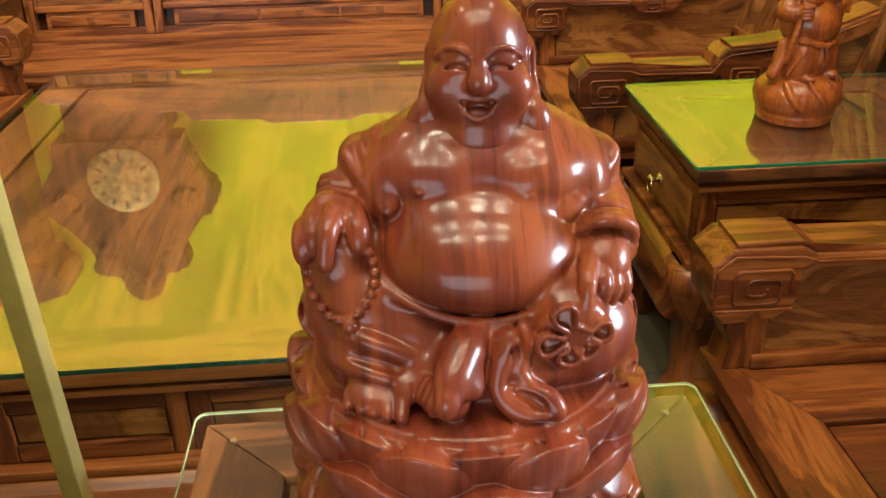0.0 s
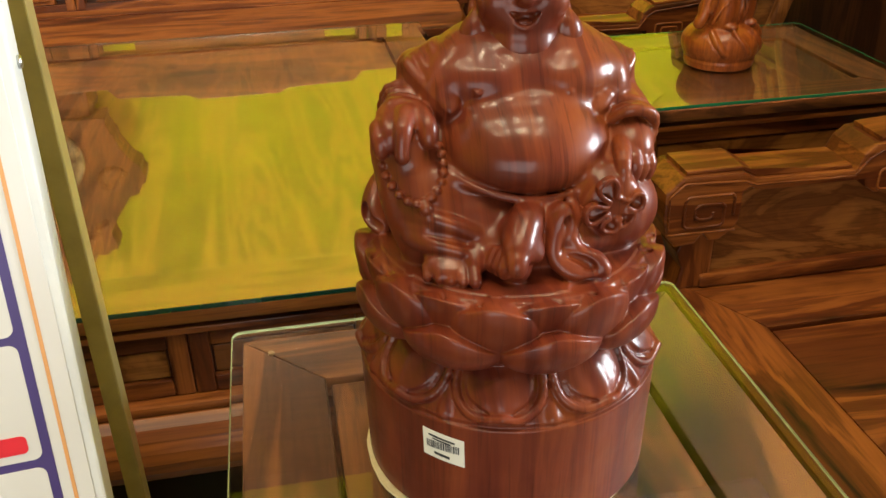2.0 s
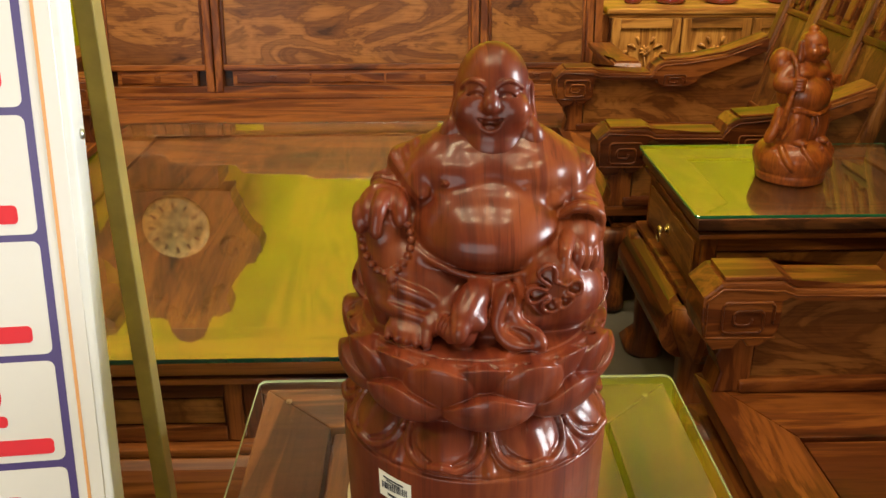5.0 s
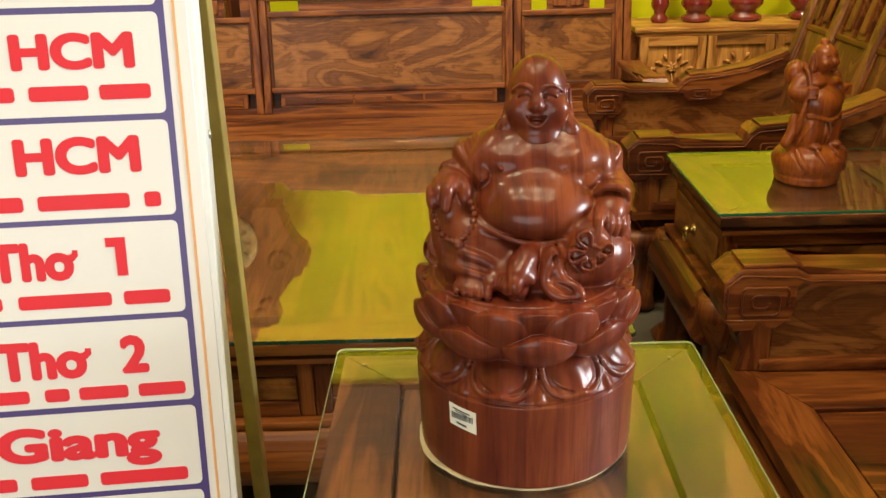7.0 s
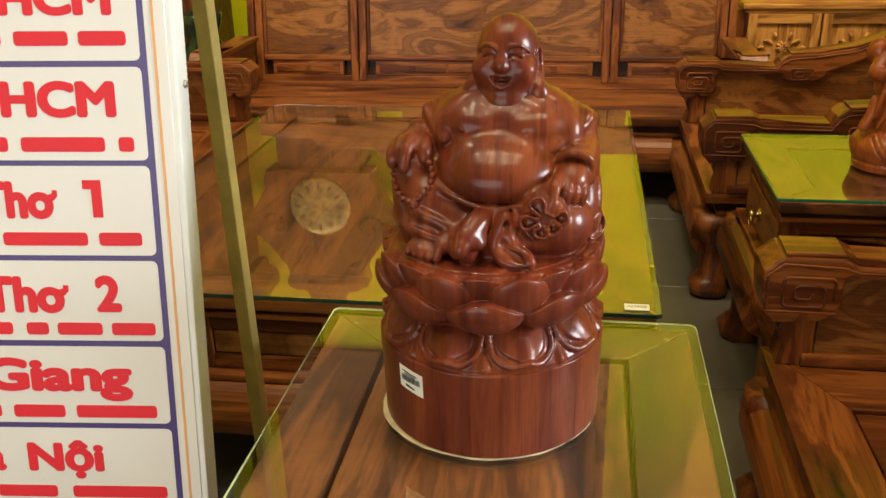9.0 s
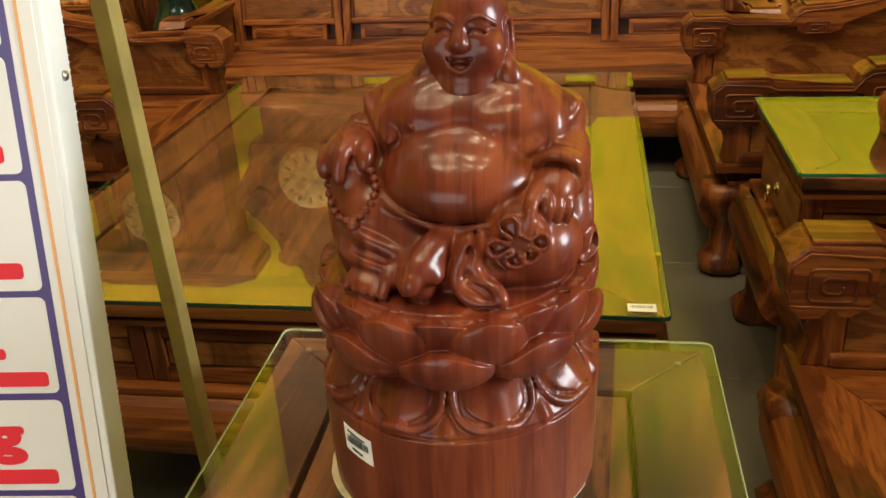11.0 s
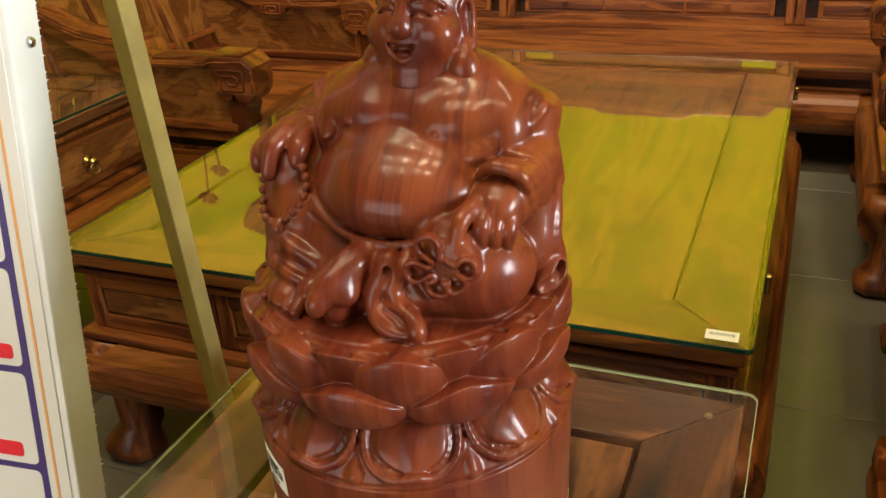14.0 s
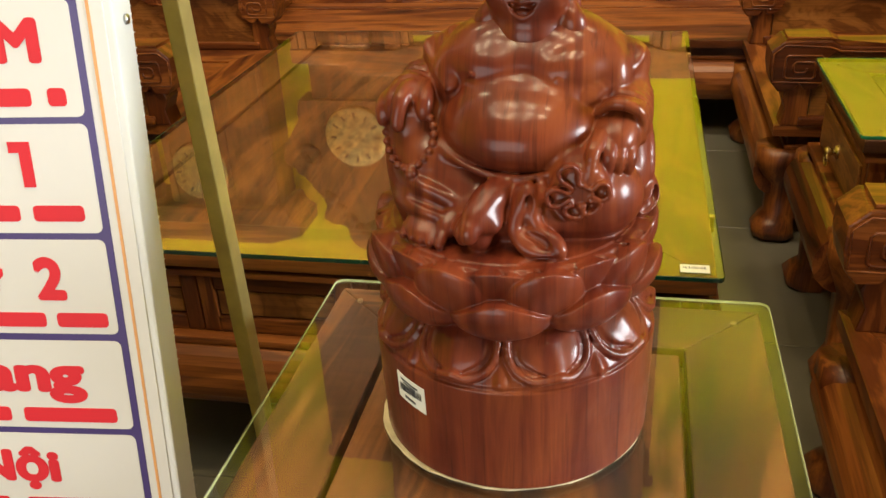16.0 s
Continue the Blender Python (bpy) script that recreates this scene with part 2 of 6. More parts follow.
PEARL = plain("mother_of_pearl", (0.72, 0.70, 0.66), 0.22, 0, 0.2, 60.0, 0.0, 0.6)
DIAL = plain("brass_clock_dial", (0.34, 0.26, 0.12), 0.34, 0.6, 0.5, 26.0, 0.15)
RUBBER = plain("clear_bumper", (0.12, 0.07, 0.03), 0.4, 0, 0.1, 30.0, 0.0)

# ---- mesh helpers ----
def part(name, bm, material, parent=None, label="", smooth=False):
    """Link a bmesh as one mesh object under a thing or a part."""
    me = bpy.data.meshes.new(name)
    bmesh.ops.recalc_face_normals(bm, faces=bm.faces)
    bm.to_mesh(me)
    bm.free()
    for mt in material if isinstance(material, (list, tuple)) else [material]:
        me.materials.append(mt)
    if smooth:
        me.shade_smooth()
    ob = new(name, me)
    if parent is not None:
        ob.parent = parent
    if label:
        ob["label"] = label
    return ob


def thing(name, label, category, m=None, group="", kind=""):
    e = new(name)
    e.empty_display_size = 0.1
    if m is not None:
        e.matrix_world = m
    return tagged(e, label, category, group, kind)


def box(x0, x1, y0, y1, z0, z1, bevel=0.004, bm=None, seg=2, m=None):
    bm = bm or bmesh.new()
    r = bmesh.ops.create_cube(bm, size=1.0)
    vs = r["verts"]
    bmesh.ops.scale(bm, vec=(abs(x1 - x0), abs(y1 - y0), abs(z1 - z0)), verts=vs)
    bmesh.ops.translate(bm, vec=((x0 + x1) / 2, (y0 + y1) / 2, (z0 + z1) / 2), verts=vs)
    if m is not None:
        bmesh.ops.transform(bm, matrix=m, verts=vs)
    if bevel:
        es = list({e for v in vs for e in v.link_edges})
        bmesh.ops.bevel(bm, geom=es, offset=bevel, segments=seg, profile=0.6, affect="EDGES")
    return bm


def prism(points, axis, a, b, bevel=0.0, bm=None, m=None, seg=2):
    """A polygon pushed along an axis. points: (u, v) in the two other axes, in the order x, y, z."""
    bm = bm or bmesh.new()
    k = "xyz".index(axis)

    def at(p, w):
        q = list(p)
        q.insert(k, w)
        return q
    lo = [bm.verts.new(at(p, a)) for p in points]
    hi = [bm.verts.new(at(p, b)) for p in points]
    fs = [bm.faces.new(lo), bm.faces.new(hi)]
    n = len(points)
    for i in range(n):
        fs.append(bm.faces.new((lo[i], lo[(i + 1) % n], hi[(i + 1) % n], hi[i])))
    vs = lo + hi
    if m is not None:
        bmesh.ops.transform(bm, matrix=m, verts=vs)
    bmesh.ops.recalc_face_normals(bm, faces=fs)
    if bevel:
        es = list({e for f in fs[:2] for e in f.edges})
        bmesh.ops.bevel(bm, geom=es, offset=bevel, segments=seg, profile=0.6, affect="EDGES")
    return bm


def lathe(profile, n=32, bm=None, m=None):
    """A profile of (radius, height) turned about z."""
    bm = bm or bmesh.new()
    rings = []
    for r, z in profile:
        if r < 1e-5:
            rings.append([bm.verts.new((0, 0, z))])
        else:
            rings.append([bm.verts.new((r * math.cos(2 * math.pi * i / n), r * math.sin(2 * math.pi * i / n), z)) for i in range(n)])
    vs = [v for r in rings for v in r]
    for a, b in zip(rings, rings[1:]):
        for i in range(n):
            j = (i + 1) % n
            if len(a) == 1 and len(b) > 1:
                bm.faces.new((a[0], b[i], b[j]))
            elif len(b) == 1 and len(a) > 1:
                bm.faces.new((a[i], a[j], b[0]))
            elif len(a) > 1:
                bm.faces.new((a[i], a[j], b[j], b[i]))
    for r in (rings[0], rings[-1]):
        if len(r) > 1:
            bm.faces.new(r)
    if m is not None:
        bmesh.ops.transform(bm, matrix=m, verts=vs)
    return bm


def tube(points, radius, n=8, bm=None, closed=False):
    """A round bar along a line of points; radius may be a list."""
    bm = bm or bmesh.new()
    pts = [Vector(p) for p in points]
    rad = radius if isinstance(radius, (list, tuple)) else [radius] * len(pts)
    rings, up = [], None
    for i, p in enumerate(pts):
        if closed:
            d = pts[(i + 1) % len(pts)] - pts[i - 1]
        else:
            d = pts[min(i + 1, len(pts) - 1)] - pts[max(i - 1, 0)]
        d.normalize()
        if up is None:
            up = Vector((0, 0, 1)) if abs(d.z) < 0.9 else Vector((1, 0, 0))
        s = d.cross(up).normalized()
        up = s.cross(d).normalized()
        rings.append([bm.verts.new(p + rad[i] * (math.cos(2 * math.pi * k / n) * s + math.sin(2 * math.pi * k / n) * up)) for k in range(n)])
    pairs = list(zip(rings, rings[1:])) + ([(rings[-1], rings[0])] if closed else [])
    for a, b in pairs:
        for k in range(n):
            bm.faces.new((a[k], a[(k + 1) % n], b[(k + 1) % n], b[k]))
    if not closed:
        bm.faces.new(rings[0][::-1])
        bm.faces.new(rings[-1])
    return bm


def glass_sheet(name, x0, x1, y0, y1, z0, z1, radius, parent, edge=None, label="clear glass sheet with polished edge"):
    """A sheet with rounded corners and polished, tinted edges."""
    bm = bmesh.new()
    pts = []
    for cx, cy, a0 in ((x1 - radius, y1 - radius, 0), (x0 + radius, y1 - radius, 90), (x0 + radius, y0 + radius, 180), (x1 - radius, y0 + radius, 270)):
        for k in range(6):
            a = radians(a0 + 18 * k)
            pts.append((cx + radius * math.cos(a), cy + radius * math.sin(a)))
    prism(pts, "z", z0, z1, 0.0012, bm, seg=1)
    for f in bm.faces:
        f.material_index = 0 if abs(f.normal.z) > 0.95 else 1
    ob = part(name, bm, [GLASS, edge or EDGE], parent, label)
    ob.visible_shadow = False
    return ob


def meander(cx, cy, size, turn=1):
    """The corner points of a square spiral in a plane."""
    s = size
    return [(cx + turn * a * s, cy + b * s) for a, b in ((-1, -0.2), (-1, 0.8), (1, 0.8), (1, -0.8), (-0.5, -0.8), (-0.5, 0.3), (0.5, 0.3), (0.5, -0.35), (0.0, -0.35))]


# ---- the carving tool: shapes blended in a grid of distances ----
class Carving:
    def __init__(self, lo, hi, step):
        self.lo, self.step = np.array(lo, np.float32), step
        n = [int(math.ceil((h - l) / step)) + 1 for l, h in zip(lo, hi)]
        self.d = np.full(n, 0.05, np.float32)
        self.ax = [self.lo[i] + step * np.arange(n[i], dtype=np.float32) for i in range(3)]

    def window(self, lo, hi, pad):
        s = []
        for i in range(3):
            a = int(np.floor((lo[i] - pad - self.lo[i]) / self.step))
            b = int(np.ceil((hi[i] + pad - self.lo[i]) / self.step)) + 1
            s.append(slice(max(a, 0), max(min(b, self.d.shape[i]), 0)))
        p = np.meshgrid(*[self.ax[i][s[i]] for i in range(3)], indexing="ij")
        return tuple(s), p

    def blend(self, s, d, k, cut=False):
        old = self.d[s]
        if cut:
            old, d = -old, d
        if k > 0:
            h = np.clip(0.5 + 0.5 * (old - d) / k, 0, 1)
            new_d = old * (1 - h) + d * h - k * h * (1 - h)
        else:
            new_d = np.minimum(old, d)
        self.d[s] = -new_d if cut else new_d

    def ball(self, c, r, turn=(0, 0, 0), k=0.006, cut=False):
        """An ellipsoid."""
        r = (r, r, r) if isinstance(r, (int, float)) else r
        big = max(r)
        s, (x, y, z) = self.window([v - big for v in c], [v + big for v in c], 0.012 + k)
        if x.size == 0:
            return
        m = Euler([radians(a) for a in turn]).to_matrix().transposed()
        q = [x - c[0], y - c[1], z - c[2]]
        u = [m[i][0] * q[0] + m[i][1] * q[1] + m[i][2] * q[2] for i in range(3)]
        k0 = np.sqrt(sum((u[i] / r[i]) ** 2 for i in range(3)))
        k1 = np.sqrt(sum((u[i] / r[i] ** 2) ** 2 for i in range(3))) + 1e-6
        self.blend(s, (k0 * (k0 - 1) / k1).astype(np.float32), k, cut)

    def rod(self, a, b, ra, rb=None, k=0.005, cut=False):
        """A tapered bar with round ends."""
        rb = ra if rb is None else rb
        a, b = np.array(a, float), np.array(b, float)
        big = max(ra, rb)
        s, (x, y, z) = self.window(np.minimum(a, b) - big, np.maximum(a, b) + big, 0.012 + k)
        if x.size == 0:
            return
        ab = b - a
        tt = np.clip(((x - a[0]) * ab[0] + (y - a[1]) * ab[1] + (z - a[2]) * ab[2]) / (ab @ ab + 1e-9), 0, 1)
        d = np.sqrt((x - a[0] - tt * ab[0]) ** 2 + (y - a[1] - tt * ab[1]) ** 2 + (z - a[2] - tt * ab[2]) ** 2) - (ra + (rb - ra) * tt)
        self.blend(s, d.astype(np.float32), k, cut)

    def line(self, pts, r, k=0.004, cut=False, smooth=4):
        """A bar along a smooth line; r one radius or one for each point."""
        rr = r if isinstance(r, (list, tuple)) else [r] * len(pts)
        p = [np.array(q, float) for q in pts]
        out, ro = [], []
        for i in range(len(p) - 1):
            p0, p1, p2, p3 = p[max(i - 1, 0)], p[i], p[i + 1], p[min(i + 2, len(p) - 1)]
            for j in range(smooth):
                u = j / smooth
                out.append(0.5 * (2 * p1 + (p2 - p0) * u + (2 * p0 - 5 * p1 + 4 * p2 - p3) * u * u + (3 * p1 - p0 - 3 * p2 + p3) * u ** 3))
                ro.append(rr[i] + (rr[i + 1] - rr[i]) * u)
        out.append(p[-1])
        ro.append(rr[-1])
        for a, b, ra, rb in zip(out, out[1:], ro, ro[1:]):
            self.rod(a, b, ra, rb, k, cut)

    def drum(self, r0, r1, z0, z1, edge=0.003, k=0.0, cut=False, c=(0, 0)):
        """An upright round block, from radius r0 below to r1 above."""
        big = max(r0, r1)
        s, (x, y, z) = self.window((c[0] - big, c[1] - big, z0), (c[0] + big, c[1] + big, z1), 0.01 + k)
        r = np.sqrt((x - c[0]) ** 2 + (y - c[1]) ** 2)
        tt = np.clip((z - z0) / (z1 - z0), 0, 1)
        dx = r - (r0 + (r1 - r0) * tt) + edge
        dz = np.abs(z - (z0 + z1) / 2) - (z1 - z0) / 2 + edge
        d = np.minimum(np.maximum(dx, dz), 0) + np.sqrt(np.maximum(dx, 0) ** 2 + np.maximum(dz, 0) ** 2) - edge
        self.blend(s, d.astype(np.float32), k, cut)

    def petal(self, a, rc, zc, w, t, h, tilt, top, drop, k, power=1.3):
        """A flaring leaf with a sharp upper edge that falls away from its point."""
        q = radians(a)
        c = (rc * math.sin(q), -rc * math.cos(q), zc)
        big = max(w, h)
        s, (x, y, z) = self.window([v - big for v in c], [v + big for v in c], 0.012 + k)
        u = (x - c[0]) * math.cos(q) + (y - c[1]) * math.sin(q)
        v = (x - c[0]) * math.sin(q) - (y - c[1]) * math.cos(q)
        e, f = math.cos(radians(tilt)), math.sin(radians(tilt))
        zz = z - c[2]
        v2, z2 = v * e - zz * f, v * f + zz * e
        k0 = np.sqrt((u / w) ** 2 + (v2 / t) ** 2 + (z2 / h) ** 2)
        k1 = np.sqrt((u / w ** 2) ** 2 + (v2 / t ** 2) ** 2 + (z2 / h ** 2) ** 2) + 1e-6
        d = np.maximum(k0 * (k0 - 1) / k1, 0.85 * (z - (top - drop * (np.abs(u) / w) ** power)))
        self.blend(s, d.astype(np.float32), k)

    def revolve(self, profile, k, cut=False):
        """A solid of (radius, height) steps turned about z, between its lowest and highest height."""
        rs, zs = [p[0] for p in profile], [p[1] for p in profile]
        big = max(rs)
        s, (x, y, z) = self.window((-big, -big, zs[0]), (big, big, max(zs)), 0.010 + k)
        order = np.argsort(zs)
        rad = np.interp(z, np.array(zs)[order], np.array(rs)[order])
        d = np.maximum((np.sqrt(x * x + y * y) - rad) * 0.75, np.maximum(min(zs) - z, z - max(zs)))
        self.blend(s, d.astype(np.float32), k, cut)

    def faces(self):
        """The surface, one corner for each cell that it crosses."""
        d, st = self.d, self.step
        n = d.shape
        ins = d < 0
        c = np.zeros([v - 1 for v in n], np.int8)
        for i in (0, 1):
            for j in (0, 1):
                for k in (0, 1):
                    c += ins[i:n[0] - 1 + i, j:n[1] - 1 + j, k:n[2] - 1 + k]
        cells = np.argwhere((c > 0) & (c < 8))
        index = np.full(c.shape, -1, np.int64)
        index[tuple(cells.T)] = np.arange(len(cells))
        acc = np.zeros((len(cells), 3))
        cnt = np.zeros(len(cells))
        corner = [(i, j, k) for i in (0, 1) for j in (0, 1) for k in (0, 1)]
        val = {o: d[tuple((cells + o).T)] for o in corner}
        for o in corner:
            for a in range(3):
                if o[a] == 0:
                    e = list(o)
                    e[a] = 1
                    v0, v1 = val[o], val[tuple(e)]
                    cross = (v0 < 0) != (v1 < 0)
                    tt = np.where(cross, v0 / np.where(v0 == v1, 1, v0 - v1), 0)
                    p = np.array(o, float)[None, :] + tt[:, None] * np.eye(3)[a][None, :]
                    acc += p * cross[:, None]
                    cnt += cross
        verts = (cells + acc / np.maximum(cnt, 1)[:, None]) * st + self.lo
        quads = []
        for a in range(3):
            b, g = (a + 1) % 3, (a + 2) % 3
            lo_s, hi_s = [slice(None)] * 3, [slice(None)] * 3
            lo_s[a], hi_s[a] = slice(0, -1), slice(1, None)
            x0, x1 = ins[tuple(lo_s)], ins[tuple(hi_s)]
            for flip in (False, True):
                e = np.argwhere((x0 & ~x1) if flip else (~x0 & x1))
                e = e[(e[:, b] > 0) & (e[:, g] > 0) & (e[:, b] < n[b] - 1) & (e[:, g] < n[g] - 1)]
                q = []
                for ob_, og in ((0, 0), (1, 0), (1, 1), (0, 1)):
                    f = e.copy()
                    f[:, b] -= ob_
                    f[:, g] -= og
                    q.append(index[tuple(f.T)])
                q = np.stack(q, 1)
                q = q[(q >= 0).all(1)]
                quads.append(q if flip else q[:, ::-1])
        return verts, np.concatenate(quads)


def carved_mesh(name, carvings, material, moves=None, turns=None):
    """One mesh of one or more carvings."""
    vs, qs, off = [], [], 0
    for i, c in enumerate(carvings):
        v, q = c.faces()
        if turns and turns[i]:
            mid, q_ = v.mean(0), radians(-turns[i])
            u = v - mid
            v = np.stack([u[:, 0] * math.cos(q_) - u[:, 1] * math.sin(q_), u[:, 0] * math.sin(q_) + u[:, 1] * math.cos(q_), u[:, 2]], 1) + mid
        vs.append(v + np.array(moves[i] if moves else (0, 0, 0)))
        qs.append(q + off)
        off += len(v)
    v, q = np.concatenate(vs), np.concatenate(qs)
    me = bpy.data.meshes.new(name)
    me.vertices.add(len(v))
    me.vertices.foreach_set("co", v.astype(np.float32).ravel())
    me.loops.add(len(q) * 4)
    me.loops.foreach_set("vertex_index", q.astype(np.int32).ravel())
    me.polygons.add(len(q))
    me.polygons.foreach_set("loop_start", np.arange(0, len(q) * 4, 4, dtype=np.int32))
    me.update(calc_edges=True)
    me.validate()
    me.shade_smooth()
    me.materials.append(material)
    return new(name, me)

# ---- the room ----
WALL_Y = 4.75
X0, X1, Y0, Y1 = -4.6, 3.3, -3.5, WALL_Y


def structure(name, bm, material, label, category):
    return tagged(part(name, bm, material), label, category, kind="structure")


structure("wall_north", box(X0 - 0.15, X1 + 0.15, Y1, Y1 + 0.15, 0, CEIL, 0), LIME, "bright lime-yellow painted plaster wall behind the furniture", "wall")
structure("wall_west", box(X0 - 0.15, X0, Y0, Y1, 0, CEIL, 0), LIME, "bright lime-yellow painted plaster side wall", "wall")


def wall_with_opening(name, plane, at, thick, a0, a1, o0, o1, oz0, oz1, paint, label):
    """A wall with one opening through it; plane 'x' or 'y' is the axis it stands across."""
    bm = bmesh.new()
    for u0, u1, z0, z1 in ((a0, o0, 0, CEIL), (o1, a1, 0, CEIL), (o0, o1, 0, oz0), (o0, o1, oz1, CEIL)):
        if z1 - z0 < 0.01:
            continue
        if plane == "x":
            box(at, at + thick, u0, u1, z0, z1, 0, bm)
        else:
            box(u0, u1, at, at + thick, z0, z1, 0, bm)
    return structure(name, bm, paint, label, "wall")


wall_with_opening("wall_east", "x", X1, 0.15, Y0, Y1, -0.5, 1.0, 0.9, 2.6, LIME, "bright lime-yellow painted wall with a window opening")
# unseen wall, its opening made up to hold the front fill lamp
wall_with_opening("wall_south", "y", Y0 - 0.15, 0.15, X0 - 0.15, X1 + 0.15, -2.8, 0.4, 0.3, 2.7, TANPAINT, "tan painted unseen wall with an opening at the fill lamp")
structure("ceiling", box(X0 - 0.15, X1 + 0.15, Y0 - 0.15, Y1 + 0.15, CEIL, CEIL + 0.12, 0), WHITEPAINT, "flat white painted ceiling", "ceiling")

# floor: grout bed with large polished tiles
floor = structure("floor", box(X0, X1, Y0, Y1, -0.10, -0.003, 0), GROUT, "floor of large polished beige tiles with dark joints", "floor")
TS, TX, TY = 0.70, 0.10, 1.13
tile_mesh = None
nx0, nx1 = math.floor((X0 - TX) / TS), math.ceil((X1 - TX) / TS)
ny0, ny1 = math.floor((Y0 - TY) / TS), math.ceil((Y1 - TY) / TS)
for i in range(nx0, nx1):
    for j in range(ny0, ny1):
        cx0, cx1 = max(TX + i * TS, X0) + 0.0015, min(TX + (i + 1) * TS, X1) - 0.0015
        cy0, cy1 = max(TY + j * TS, Y0) + 0.0015, min(TY + (j + 1) * TS, Y1) - 0.0015
        full = cx1 - cx0 > TS - 0.01 and cy1 - cy0 > TS - 0.01
        if full and tile_mesh is not None:
            o = new("tile", tile_mesh)
        else:
            o = part("tile", box(-(cx1 - cx0) / 2, (cx1 - cx0) / 2, -(cy1 - cy0) / 2, (cy1 - cy0) / 2, -0.009, 0, 0.0012, seg=1), TILE)
            if full:
                tile_mesh = o.data
        o.parent = floor
        o.location = ((cx0 + cx1) / 2, (cy0 + cy1) / 2, 0)

for x, y in DOWNLIGHTS:
    tagged(part("downlight", lathe([(0.085, -0.016), (0.105, -0.012), (0.11, 0.0), (0.085, 0.0)], 24, m=pose(x, y, CEIL - 0.001)), WHITEPAINT), "round white recessed ceiling downlight", "lamp", "ceiling downlights")

# ---- furniture ----
def rail_frame(name, x0, x1, z0, z1, y0, y1, w, parent, mats, mid=()):
    """Four mitred rails round an opening in an upright plane, as parts."""
    for a, b, c, d in ((x0, x0 + w, z0, z1), (x1 - w, x1, z0, z1)):
        part("stile", box(a, b, y0, y1, c, d, 0.004), mats["z"], parent)
    for c, d in ((z0, z0 + w), (z1 - w, z1)):
        part("rail", box(x0 + w, x1 - w, y0, y1, c, d, 0.004), mats["x"], parent)


def flat_frame(x0, x1, y0, y1, z0, z1, w, parent, mats, v=None):
    """Four mitred boards lying flat round a sunk panel: w the boards' width at the sides, v in front and behind."""
    v = w if v is None else v
    def board(p, a):
        part("frame_board", prism(p, "z", z0, z1, 0.003), mats[a], parent)
    g = 0.0006
    board([(x0, y0), (x1, y0), (x1 - w - g, y0 + v), (x0 + w + g, y0 + v)], "x")
    board([(x0, y1), (x1, y1), (x1 - w - g, y1 - v), (x0 + w + g, y1 - v)], "x")
    board([(x0, y0 + g), (x0 + w, y0 + v + g), (x0 + w, y1 - v - g), (x0, y1 - g)], "y")
    board([(x1, y0 + g), (x1 - w, y0 + v + g), (x1 - w, y1 - v - g), (x1, y1 - g)], "y")


def fret(path, plane_at, axis, r, parent, mat, name="carved_fret", n=6):
    """A raised carved line in an upright plane: axis 'x' or 'y' is the plane's normal."""
    pts = []
    for (a, b), (c, d) in zip(path, path[1:]):
        for k in range(3):
            pts.append((a + (c - a) * k / 3, b + (d - b) * k / 3))
    pts.append(path[-1])
    p3 = [(plane_at, u, v) if axis == "x" else (u, plane_at, v) for u, v in pts]
    return part(name, tube(p3, r, n), mat, parent, smooth=True)


def bulge_profile(out, z0, z1, inner):
    """Half-round apron section, as (depth, height)."""
    pts = []
    for k in range(9):
        a = radians(-70 + 140 * k / 8)
        pts.append((inner + out * math.cos(a), (z0 + z1) / 2 + (z1 - z0) / 2 * math.sin(a) / math.sin(radians(70))))
    return [(inner - 0.05, z0), *pts, (inner - 0.05, z1)]


def curved_leg(sx, sy, cx, cy, z1, w, parent, mat):
    """A thick horse-hoof leg that swells out at the knee and turns in at the foot."""
    bm = bmesh.new()
    prof = [(0.0, 0.018, 0.74), (0.012, 0.026, 0.90), (0.04, 0.032, 0.92), (0.066, 0.024, 0.78), (0.09, 0.010, 0.70), (max(0.11, z1 * 0.62), 0.008, 0.78), (z1 - 0.05, 0.030, 1.04), (z1, 0.030, 1.0)]
    rings = []
    for z, off, s in prof:
        h = w / 2 * s
        x, y = cx + sx * (off - 0.03), cy + sy * (off - 0.03)
        c = h * 0.45
        ring = [(h - c, -h), (h, -h + c), (h, h - c), (h - c, h), (-h + c, h), (-h, h - c), (-h, -h + c), (-h + c, -h)]
        rings.append([bm.verts.new((x + a, y + b, z)) for a, b in ring])
    for a, b in zip(rings, rings[1:]):
        for i in range(8):
            bm.faces.new((a[i], a[(i + 1) % 8], b[(i + 1) % 8], b[i]))
    bm.faces.new(rings[0][::-1])
    bm.faces.new(rings[-1])
    part("leg", bm, mat, parent, smooth=True)


